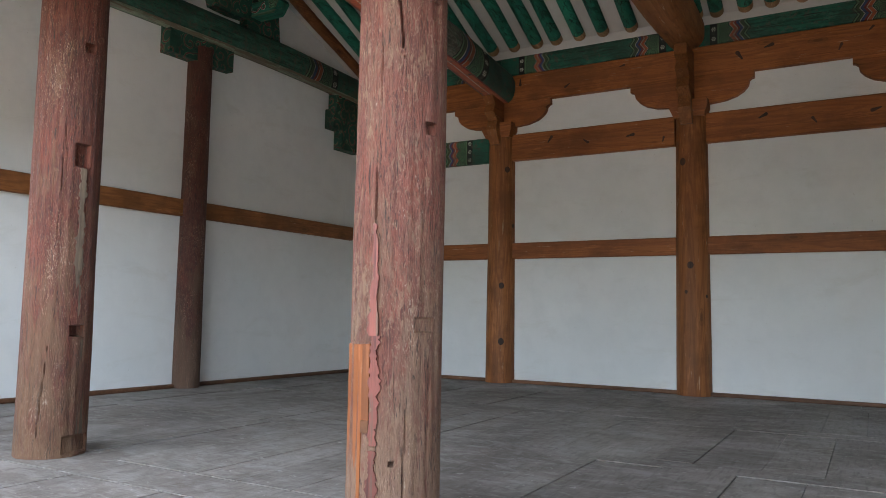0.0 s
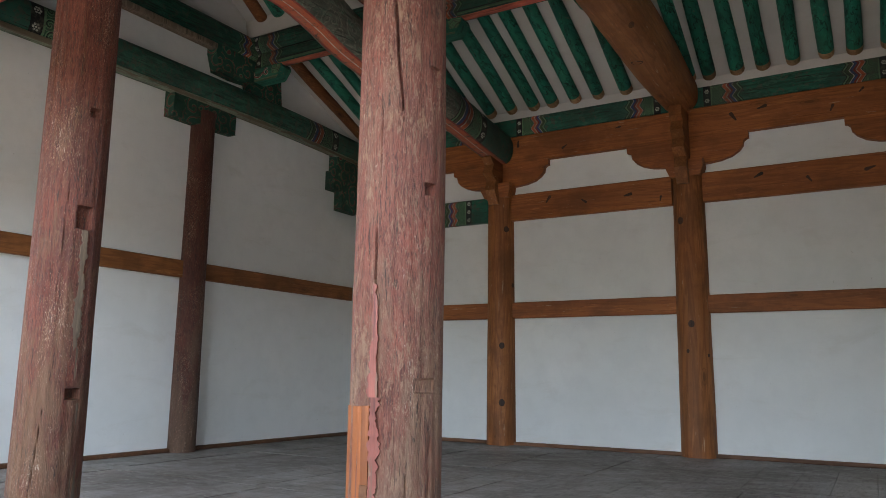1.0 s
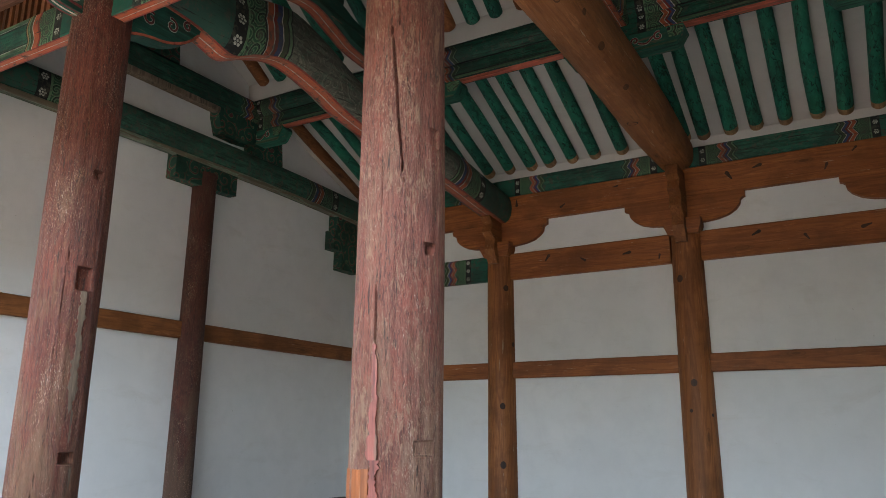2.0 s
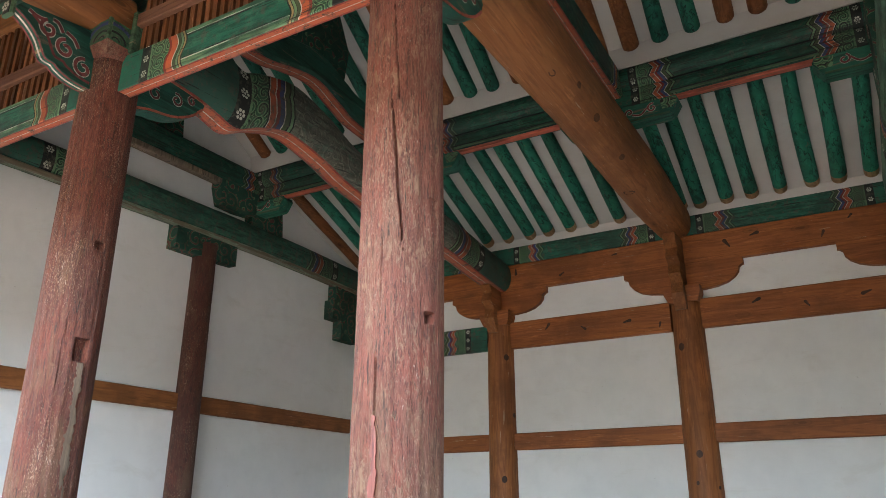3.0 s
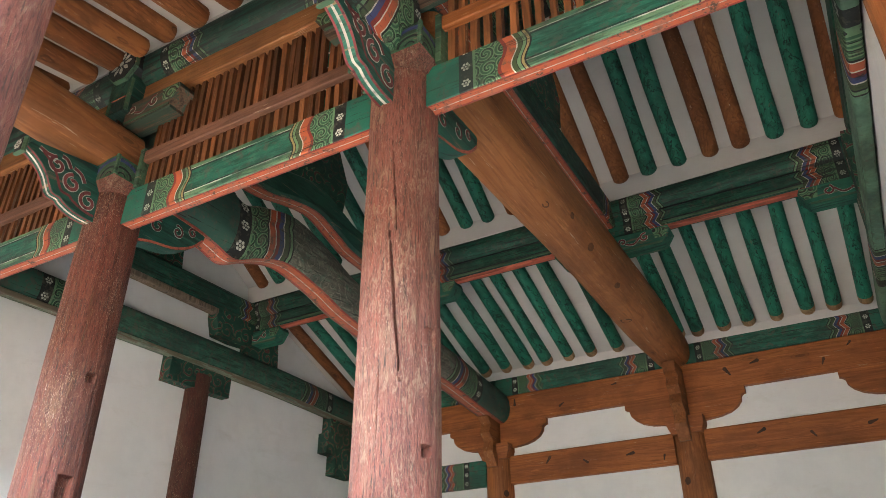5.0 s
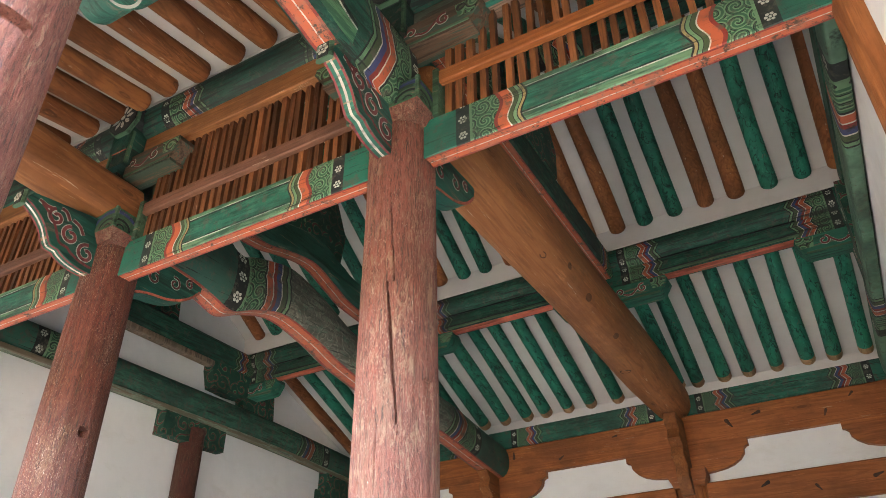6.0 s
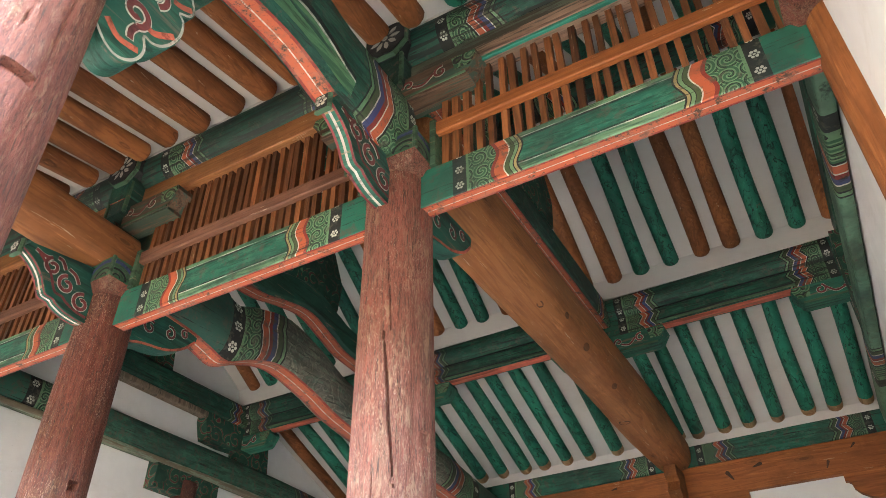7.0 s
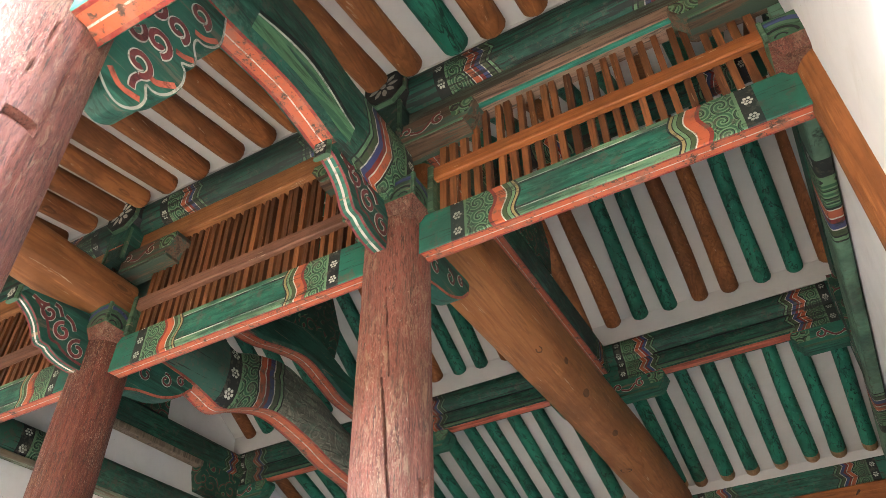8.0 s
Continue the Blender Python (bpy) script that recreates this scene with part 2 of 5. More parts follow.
    if swirls:  # faint grey scrollwork on the field
        bend = n.mix(0.12, vec.outputs[0], n.noise(p, 6.0, 3, 0.6, color=True), "ADD")
        arm = n.spiral_field(bend, 9.0, 2.6, 0.9)
        mottled = n.mix(n.ramp(arm, [(0.0, 0.0), (0.12, 0.75), (0.2, 0.0), (0.6, 0.0), (0.66, 0.4), (0.72, 0.0)]), mottled, (0.035, 0.038, 0.03))
        mottled = n.mix(n.ramp(arm, [(0.26, 0.0), (0.34, 0.6), (0.44, 0.0)]), mottled, (0.30, 0.29, 0.23))
    col = n.mix(n.m("GREATER_THAN", u0, 0.0), end_field or field, n.mix(flower, BLACK, WHITE))
    col = n.mix(n.m("GREATER_THAN", u0, band), col, PALE)
    col = n.mix(n.m("GREATER_THAN", u0, band + 0.016), col, scroll)
    col = n.mix(n.m("GREATER_THAN", uw, 0.25), col, waves)
    col = n.mix(n.m("GREATER_THAN", uw, 0.455 if chevron else 0.415), col, mottled)
    col = n.mix(n.ramp(wear, [(wear_at - 0.04, 0.0), (wear_at + 0.05, 0.7)]), col, (0.085, 0.075, 0.055))
    split = n.noise(n.scaled(p, (2.2, 2.2, 55.0)), 1.0, 6, 0.7)
    col = n.mix(n.ramp(split, [(streaks, 0.85), (streaks + 0.05, 0.0)]), col, (0.012, 0.012, 0.01))
    col = n.mix(n.ramp(n.noise(p, 2.0, 4), [(0.47, 0.0), (0.62, 0.5)]), col, (0.02, 0.03, 0.025))
    if dim != 1.0:
        col = n.mix(1.0, col, (dim, dim, dim), "MULTIPLY")
    return n.done(col, 0.6, n.m("ADD", grain, wear), 0.5, 0.006, spec=0.35)


def scroll_material(name):
    """Rings of greens, ochre and blue, as on painted blocks."""
    n = Nodes(name)
    p = n.coord.outputs["Object"]
    ring = n.spiral_field(p, 8.0, 3.2, 0.5, False)
    col = n.ramp(ring, [(0.0, BLACK), (0.1, PALE), (0.36, LEAFY), (0.6, PALE), (0.75, OLIVE), (0.9, BLACK)], "CONSTANT")
    wear = n.noise(p, 16, 6, 0.7)
    col = n.mix(n.ramp(wear, [(0.52, 0.0), (0.7, 0.7)]), col, (0.10, 0.085, 0.06))
    return n.done(col, 0.6, wear, 0.3, 0.005)


def carved_material(name, field, dim=1.0):
    """A dark green board with crimson spirals in thin pale outlines, rubbed and dusty."""
    n = Nodes(name)
    p = n.coord.outputs["Object"]
    bend = n.mix(0.06, p, n.noise(p, 5.0, 3, 0.5, color=True), "ADD")
    ring = n.spiral_field(bend, 5.6, 2.2, 0.6, False)
    col = n.ramp(ring, [(0.0, field), (0.46, PALE), (0.51, (0.14, 0.04, 0.04)), (0.71, PALE), (0.76, field)], "CONSTANT")
    patch = n.noise(p, 3.0, 6, 0.65)
    col = n.mix(n.ramp(patch, [(0.45, 0.0), (0.62, 0.8)]), col, tuple(0.45 * c for c in field))
    wear = n.noise(n.scaled(p, (8, 5, 20)), 1.5, 7, 0.75)
    col = n.mix(n.ramp(wear, [(0.56, 0.0), (0.64, 0.7)]), col, (0.09, 0.075, 0.055))
    if dim != 1.0:
        col = n.mix(1.0, col, (dim, dim, dim), "MULTIPLY")
    return n.done(col, 0.65, wear, 0.4, 0.005, spec=0.3)


def soffit_material(name):
    """Orange-red underside with one white line along it; the lines follow UV's second number, the share across."""
    n = Nodes(name)
    uv = n.add("ShaderNodeSeparateXYZ")
    n.put(n.coord.outputs["UV"], uv.inputs[0])
    p = n.coord.outputs["Object"]
    off = n.m("ABSOLUTE", uv.outputs[1])
    base = n.ramp(off, [(0.0, WHITE), (0.055, ORANGE), (0.74, RED)], "CONSTANT")
    wear = n.noise(n.scaled(p, (3, 3, 3)), 5.0, 7, 0.75)
    col = n.mix(n.ramp(wear, [(0.5, 0.0), (0.58, 0.75)]), base, (0.24, 0.09, 0.05))
    col = n.mix(n.ramp(wear, [(0.58, 0.0), (0.61, 0.95)]), col, (0.05, 0.035, 0.025))
    specks = n.noise(p, 48, 5, 0.7)
    col = n.mix(n.ramp(specks, [(0.60, 0.0), (0.63, 0.85)]), col, (0.06, 0.035, 0.028))
    col = n.mix(n.ramp(n.noise(p, 7, 5, 0.7), [(0.5, 0.0), (0.62, 0.5)]), col, (0.30, 0.13, 0.085))
    return n.done(col, 0.6, wear, 0.3, 0.005)


def floor_material(name):
    n = Nodes(name)
    p, rnd = n.shifted()
    whole = n.coord.outputs["Object"]
    big = n.noise(whole, 0.8, 7, 0.68, 0.6)
    grain = n.noise(n.scaled(p, (34, 4, 30)), 1.0, 7, 0.75)
    scuff = n.noise(n.scaled(whole, (3.0, 7.0, 5.0)), 1.5, 8, 0.78, 0.8)
    dust = n.noise(whole, 5.0, 8, 0.75, 0.5)
    col = n.mix(n.ramp(big, [(0.42, 0.0), (0.6, 1.0)]), (0.225, 0.20, 0.18), (0.145, 0.122, 0.106))
    col = n.mix(n.ramp(grain, [(0.4, 0.55), (0.5, 0.0)]), col, (0.075, 0.06, 0.05))
    col = n.mix(n.ramp(scuff, [(0.5, 0.0), (0.6, 0.6)]), col, (0.29, 0.272, 0.255))
    col = n.mix(n.ramp(dust, [(0.5, 0.0), (0.62, 0.55)]), col, (0.13, 0.105, 0.09))
    specks = n.ramp(n.noise(whole, 14, 7, 0.8), [(0.61, 0.0), (0.64, 0.8)])
    col = n.mix(specks, col, (0.42, 0.4, 0.37))
    col = n.mix(1.0, col, n.m("ADD", 0.9, n.m("MULTIPLY", rnd, 0.2)), "MULTIPLY")
    return n.done(col, n.ramp(big, [(0.4, 0.55), (0.6, 0.75)]), n.m("ADD", grain, scuff), 0.5, 0.006, spec=0.35)


def ground_material(name):
    n = Nodes(name)
    p = n.coord.outputs["Object"]
    col = n.mix(n.noise(p, 0.5, 6), (0.46, 0.39, 0.30), (0.38, 0.32, 0.24))
    col = n.mix(n.ramp(n.noise(p, 40, 4), [(0.4, 0.0), (0.7, 0.5)]), col, (0.25, 0.22, 0.18))
    return n.done(col, 0.9, n.noise(p, 40, 4), 0.4, 0.01)


PLASTER = plaster_material("white_plaster", (0.76, 0.755, 0.735))
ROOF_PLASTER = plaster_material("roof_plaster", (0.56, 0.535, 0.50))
PINE_X = timber_material("pine_along_x", (0.345, 0.112, 0.028), (0.225, 0.066, 0.016), 0)
PINE_Y = timber_material("pine_along_y", (0.29, 0.11, 0.034), (0.19, 0.066, 0.019), 1)
PINE_Z = timber_material("pine_upright", (0.29, 0.105, 0.032), (0.175, 0.058, 0.016), 2)
SLAT = timber_material("slat_wood", (0.185, 0.068, 0.023), (0.085, 0.032, 0.012), 2, knots=0.0, spread=0.5)
RAFTER_PINE = timber_material("rafter_pine", (0.29, 0.108, 0.033), (0.16, 0.053, 0.015), 1, 0.65, knots=0.9)
OLD_RED = column_paint_material("old_red_paint", (0.178, 0.057, 0.038), (0.25, 0.148, 0.092), 0.535)
DEEP_RED = column_paint_material("deep_red_paint", (0.125, 0.033, 0.019), (0.18, 0.095, 0.05), 0.57)
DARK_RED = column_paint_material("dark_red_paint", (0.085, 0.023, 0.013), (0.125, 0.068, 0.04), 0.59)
ORNAMENT_GREEN = paint_material("ornament_green", (0.02, 0.105, 0.07), (0.12, 0.11, 0.08), 1, 0.62)
BEARER_PINE = timber_material("bearer_pine", (0.27, 0.115, 0.04), (0.19, 0.075, 0.026), 0, knots=0.3)
GREY_GREEN = paint_material("faded_grey_green", (0.075, 0.095, 0.07), (0.04, 0.03, 0.02), 0, 0.56)
WORN_BARE = paint_material("worn_bare_wood", (0.30, 0.19, 0.13), (0.05, 0.05, 0.04), 0, 0.60)
TEAL = paint_material("teal_paint", (0.02, 0.19, 0.135))
BLOCK_GREEN = paint_material("block_green", (0.05, 0.12, 0.06), (0.12, 0.10, 0.07))
WING_GREEN = paint_material("wing_green", (0.012, 0.085, 0.058), axis=1)
RAFTER_GREEN = paint_material("rafter_green", (0.015, 0.15, 0.094), (0.12, 0.12, 0.08), 1, 0.70, cracks=0.9)
GREEN_PAINT = paint_material("green_paint", GREEN, axis=0)
GREEN_PAINT_Y = paint_material("green_paint_y", (0.012, 0.07, 0.046), axis=1)
DARK_GREEN = paint_material("dark_green_paint", (0.009, 0.036, 0.026), (0.08, 0.06, 0.045), 1, 0.62)
RED_PAINT = paint_material("red_strip_paint", (0.42, 0.10, 0.06), (0.2, 0.1, 0.06))
BLACK_PAINT = paint_material("black_paint", (0.012, 0.014, 0.014), (0.06, 0.05, 0.04))
WHITE_PAINT = paint_material("white_paint", WHITE, (0.3, 0.26, 0.2))
BLUE_PAINT = paint_material("blue_paint", BLUE, (0.15, 0.12, 0.1))
PALE_PAINT = paint_material("pale_green_paint", (0.055, 0.11, 0.06), (0.2, 0.16, 0.1))
CRIMSON = paint_material("crimson_paint", (0.17, 0.035, 0.035), (0.1, 0.06, 0.05))
MOTIF = motif_material("painted_motif", start=0.23)
MOTIF_PLAIN = motif_material("painted_motif_plain", lines=False, chevron=True, start=0.25)
MOTIF_PURLIN = motif_material("painted_motif_purlin", (0.011, 0.085, 0.053), False, 0.16, chevron=True, streaks=0.41, rubbed=0.3)
MOTIF_BEAM = motif_material("painted_motif_beam", (0.011, 0.062, 0.042), False, 0.2, chevron=True, zig=0.2)
MOTIF_INNER = motif_material("painted_motif_inner", (0.012, 0.075, 0.05), False, 0.34, chevron=True, rubbed=0.12, streaks=0.46)
MOTIF_RIGHT = motif_material("painted_motif_right", (0.12, 0.23, 0.15), False, 0.55, chevron=True, wear_at=0.6, zig=0.14, stretch=1.9)
MOTIF_GABLE = motif_material("painted_motif_gable", (0.03, 0.105, 0.07), False, 0.36, chevron=True, wear_at=0.54, zig=0.14, stretch=1.5)
MOTIF_GREY = motif_material("painted_motif_grey", (0.15, 0.15, 0.115), False, 0.5, chevron=True, wear_at=0.56, zig=0.2, stretch=1.75, end_field=(0.028, 0.085, 0.06), swirls=True)
SCROLL = scroll_material("painted_scroll")
CARVED = carved_material("carved_board_paint", (0.016, 0.07, 0.047))
MOTIF_PORCH = motif_material("painted_motif_porch", (0.014, 0.085, 0.055), False, -0.02, chevron=True, zig=0.19, stretch=1.25)
BAND_GREEN = paint_material("mid_green_band", (0.075, 0.175, 0.085), (0.03, 0.09, 0.05), axis=1, amount=0.58)
DULL_RAIL = timber_material("dull_rail_wood", (0.16, 0.075, 0.045), (0.11, 0.048, 0.028), 0, knots=0.2)
SOFFIT = soffit_material("orange_soffit")
FLOOR = floor_material("old_floor_board")
GROUND = ground_material("sandy_ground")
PALE_GREEN_NOSE = paint_material("nose_green", (0.016, 0.105, 0.068), (0.3, 0.2, 0.1))
PALE_WORN = paint_material("worn_pale_green", (0.28, 0.34, 0.24), (0.16, 0.11, 0.07), 1, 0.52)
WORN_BROWN = paint_material("worn_brown_paint", (0.115, 0.07, 0.042), (0.03, 0.07, 0.05), 0, 0.55)
BARE = paint_material("bare_grey_wood", (0.19, 0.14, 0.098), (0.12, 0.085, 0.06), 2, 0.56)
BEAM_PINE = timber_material("beam_pine", (0.345, 0.138, 0.047), (0.235, 0.085, 0.027), 1, knots=0.8)
DARK_BOARD = timber_material("dark_board", (0.17, 0.075, 0.036), (0.10, 0.042, 0.02), 0, knots=0.2)
KNOT_LIGHT = timber_material("brown_knot", (0.13, 0.05, 0.018), (0.07, 0.025, 0.01), 1, knots=0.0)
KNOT = paint_material("dark_knot", (0.055, 0.02, 0.009), (0.09, 0.04, 0.018), 2)
BACKDROP_GREEN = paint_material("backdrop_green", (0.05, 0.085, 0.03), (0.03, 0.05, 0.02))
PATCH = timber_material("new_patch_wood", (0.26, 0.080, 0.022), (0.20, 0.057, 0.014), 2, knots=0.1)
FILLER = paint_material("pink_filler", (0.19, 0.054, 0.038), (0.12, 0.07, 0.045), 2, 0.57)
TIP_WOOD = timber_material("bare_rafter_tip", (0.42, 0.24, 0.12), (0.28, 0.14, 0.065), 1, knots=0.0)

# ---------------------------------------------------------------- mesh helpers
def make(name, bm, mats, parent=None, label="", smooth=True):
    bmesh.ops.recalc_face_normals(bm, faces=bm.faces)
    data = bpy.data.meshes.new(name)
    bm.to_mesh(data)
    bm.free()
    for m in mats if isinstance(mats, (list, tuple)) else [mats]:
        data.materials.append(m)
    if smooth:
        data.polygons.foreach_set("use_smooth", [True] * len(data.polygons))
        data.set_sharp_from_angle(angle=radians(38))
    ob = new(name, data)
    if parent is not None:
        ob.parent = parent
    if label:
        ob["label"] = label
    return ob


def part(name, bm, mats, parent, label=""):
    return make(name, bm, mats, parent, label)


def thing(name, label, category, group="", kind=""):
    return tagged(new(name), label, category, group, kind)


def sweep(bm, path, profile, mats=None, sx=None, sz=None, side=None):
    """A profile [(across, up)] carried along a path. mats: a material number per edge of the profile. UV: metres from the nearer
    end, and metres up (for faces of number 1: the share across, -1 to 1). sx, sz: widths and heights along the path, as factors."""
    uv = bm.loops.layers.uv.verify()
    path = [Vector(p) for p in path]
    n, k = len(path), len(profile)
    run = [0.0]
    for a, b in zip(path, path[1:]):
        run.append(run[-1] + (b - a).length)
    axis = path[-1] - path[0]
    across = Vector(side) if side else Vector((axis.y, -axis.x, 0)).normalized()
    rings = []
    for i, p in enumerate(path):
        fx, fz = (sx[i] if sx else 1), (sz[i] if sz else 1)
        rings.append([bm.verts.new(p + across * a * fx + Vector((0, 0, b * fz))) for a, b in profile])
    low = min(b for _, b in profile)
    wide = max((abs(profile[j][0]) for j in range(k) if mats and mats[j] == 1), default=1.0)
    for i in range(n - 1):
        for j in range(k):
            j2 = (j + 1) % k
            f = bm.faces.new((rings[i][j], rings[i][j2], rings[i + 1][j2], rings[i + 1][j]))
            f.material_index = mats[j] if mats else 0
            for loop, (ii, jj) in zip(f.loops, ((i, j), (i, j2), (i + 1, j2), (i + 1, j))):
                a, b = profile[jj]
                loop[uv].uv = (min(run[ii], run[-1] - run[ii]), a / wide if f.material_index == 1 else b - low)
    for ring in (rings[0], rings[-1]):
        f = bm.faces.new(ring)
        f.material_index = 0
    return bm


def boxy(w, h, c=0.012):
    """A rectangle w wide and h high with small chamfers, its middle at 0, 0; the second edge is the underside."""
    a, b = w / 2, h / 2
    return [(-a, -b + c), (-a + c, -b), (a - c, -b), (a, -b + c), (a, b - c), (a - c, b), (-a + c, b), (-a, b - c)]


def log(w, h, e=3.2, k=24):
    """A rounded log: between a circle (e = 2) and a box."""
    out = []
    for i in range(k):
        t = 2 * math.pi * (i + 0.5) / k
        c, s = math.cos(t), math.sin(t)
        out.append((math.copysign(abs(c) ** (2 / e), c) * w / 2, math.copysign(abs(s) ** (2 / e), s) * h / 2))
    return out


def line(a, b, n):
    a, b = Vector(a), Vector(b)
    return [a.lerp(b, i / n) for i in range(n + 1)]


def bar(bm, a, b, w, h, c=0.008, mats=None, n=1):
    return sweep(bm, line(a, b, n), boxy(w, h, c), mats)


def block(bm, x0, x1, y0, y1, z0, z1, c=0.006):
    """A box with chamfered upright edges."""
    ring = [(x0 + c, y0), (x1 - c, y0), (x1, y0 + c), (x1, y1 - c), (x1 - c, y1), (x0 + c, y1), (x0, y1 - c), (x0, y0 + c)]
    lo, hi = [bm.verts.new((x, y, z0)) for x, y in ring], [bm.verts.new((x, y, z1)) for x, y in ring]
    for i in range(8):
        bm.faces.new((lo[i], lo[(i + 1) % 8], hi[(i + 1) % 8], hi[i]))
    bm.faces.new(lo), bm.faces.new(hi)
    return bm


def board(bm, outline, at, thick, axis):
    """A flat outline [(along, z)] sawn from a board: axis 0 lies along x at y = at, axis 1 along y at x = at."""
    lo, hi = [], []
    for a, z in outline:
        p, q = ((a, at - thick / 2, z), (a, at + thick / 2, z)) if axis == 0 else ((at - thick / 2, a, z), (at + thick / 2, a, z))
        lo.append(bm.verts.new(p)), hi.append(bm.verts.new(q))
    n = len(outline)
    for i in range(n):
        bm.faces.new((lo[i], lo[(i + 1) % n], hi[(i + 1) % n], hi[i]))
    bm.faces.new(lo), bm.faces.new(hi)
    return bm


def curve_points(ctrl, n=8):
    """A smooth line through 2D control points."""
    pts = [ctrl[0], *ctrl, ctrl[-1]]
    out = []
    for p0, p1, p2, p3 in zip(pts, pts[1:], pts[2:], pts[3:]):
        for i in range(n):
            t = i / n
            out.append(tuple(0.5 * (2 * b + (c - a) * t + (2 * a - 5 * b + 4 * c - d) * t * t + (3 * b - a - 3 * c + d) * t ** 3)
                             for a, b, c, d in zip(p0, p1, p2, p3)))
    out.append(tuple(ctrl[-1]))
    return out


def ribbon(bm, pts, wide, lift, at, axis, face):
    """A painted line: a thin strip on the side of a board (face -1 or 1) that follows 2D points (along, z)."""
    pos = at + face * lift
    vs = []
    for i, (a, z) in enumerate(pts):
        a0, z0 = pts[max(i - 1, 0)]
        a1, z1 = pts[min(i + 1, len(pts) - 1)]
        d = math.hypot(a1 - a0, z1 - z0) or 1
        na, nz = -(z1 - z0) / d * wide / 2, (a1 - a0) / d * wide / 2
        for s in (-1, 1):
            q = (a + s * na, z + s * nz)
            vs.append(bm.verts.new((q[0], pos, q[1]) if axis == 0 else (pos, q[0], q[1])))
    for i in range(len(pts) - 1):
        bm.faces.new((vs[2 * i], vs[2 * i + 1], vs[2 * i + 3], vs[2 * i + 2]))
    return bm


# ---------------------------------------------------------------- plan, in metres
X0, X1, X2, X3 = -6.88, -4.275, -1.815, 0.62      # gable, two inner frames, gable
YF, YI, YR, YM, YB = 0.59, 2.76, 4.80, 6.80, 9.05  # front posts, inner posts, ridge, rear purlin, back posts
LEFT_FACE, BACK_FACE, RIGHT_FACE = -6.93, 9.05, 0.592
LINTEL_LOW, LINTEL_TOP = 3.57, 3.845
MID_Z, RIDGE_Z, FRONT_Z = 5.25, 6.54, 4.66   # undersides of the rafters over the posts and purlins
INNER_Z = 5.02


# ---------------------------------------------------------------- structure
def roof_z(y):
    knots = [(-1.6, FRONT_Z - 0.42), (YF, FRONT_Z), (YI - 0.15, INNER_Z), (YR, RIDGE_Z), (YM, MID_Z), (10.6, MID_Z - 1.585)]
    for (a, za), (b, zb) in zip(knots, knots[1:]):
        if y <= b:
            return za + (zb - za) * (y - a) / (b - a)
    return knots[-1][1]


def build_ground():
    bm = bmesh.new()
    r = 600
    bm.faces.new([bm.verts.new(p) for p in ((-r, -r, -0.75), (r, -r, -0.75), (r, r, -0.75), (-r, r, -0.75))])
    tagged(make("ground", bm, GROUND), "pale sandy courtyard ground round the hall", "ground", kind="structure")
    bm = block(bmesh.new(), -8.2, 1.9, -0.9, 10.4, -0.75, -0.22, 0.03)
    tagged(make("terrace", bm, GROUND), "low earthen terrace under the raised floor", "terrace", kind="structure")


def lean(y):
    """How far the gable wall on the far side stands in from its line: it is not quite square to the hall."""
    return 0.04 * (y - 4.9)


def build_walls():
    bm = block(bmesh.new(), -7.3, 1.0, BACK_FACE, BACK_FACE + 0.2, -0.2, 4.5)
    back = tagged(make("wall_back", bm, PLASTER), "white plastered back wall between pine posts", "wall", kind="structure")
    for name, x0, x1 in (("wall_left", LEFT_FACE - 0.2, LEFT_FACE), ("wall_right", RIGHT_FACE, RIGHT_FACE + 0.2)):
        bm = bmesh.new()
        ys = [YF, 1.7, YI - 0.15, 3.8, YR, 5.8, YM, 8.0, BACK_FACE]
        outline = [(YF, -0.2)] + [(BACK_FACE, -0.2)] + [(y, roof_z(y) + 0.14) for y in reversed(ys)]
        board(bm, outline, (x0 + x1) / 2, x1 - x0, 1)
        if name == "wall_left":
            for v in bm.verts:
                v.co.x += lean(v.co.y)
        tagged(make(name, bm, PLASTER, smooth=False), "white plastered gable wall, slightly stained near the floor", "wall", kind="structure")
    bm = block(bmesh.new(), 0.53, RIGHT_FACE - 0.004, YF, YI - 0.02, -0.2, 4.9)
    tagged(make("wall_porch", bm, PLASTER), "thick white plastered side wall of the porch bay", "wall", kind="structure")


def build_front_infill():
    """Plaster between the front lintels and the roof, over the open bays; unseen, added to block high light."""
    bm = board(bmesh.new(), [(LEFT_FACE, 3.27), (0.53, 3.27), (0.53, FRONT_Z + 0.06), (LEFT_FACE, FRONT_Z + 0.06)], YF + 0.04, 0.07, 0)
    tagged(make("front_infill_blocker", bm, PLASTER, smooth=False), "unseen plaster infill added over the open front bays to block high light", "wall", kind="structure")
    # dark green slope across the courtyard, out of view, added to block the low sky
    bm = bmesh.new()
    rng = random.Random(9)
    top = [(-140 + 7 * i, 2.2 + rng.uniform(-0.6, 0.9)) for i in range(41)]
    vs = [(bm.verts.new((x, -42 - 6 * math.sin(x * 0.1), -0.8)), bm.verts.new((x, -46 - 6 * math.sin(x * 0.1), z)), bm.verts.new((x, -70, z + 2))) for x, z in top]
    for a, b in zip(vs, vs[1:]):
        for j in (0, 1):
            bm.faces.new((a[j], b[j], b[j + 1], a[j + 1]))
    tagged(make("backdrop", bm, BACKDROP_GREEN), "unseen dark green slope added to hold back the low sky", "backdrop", kind="structure")


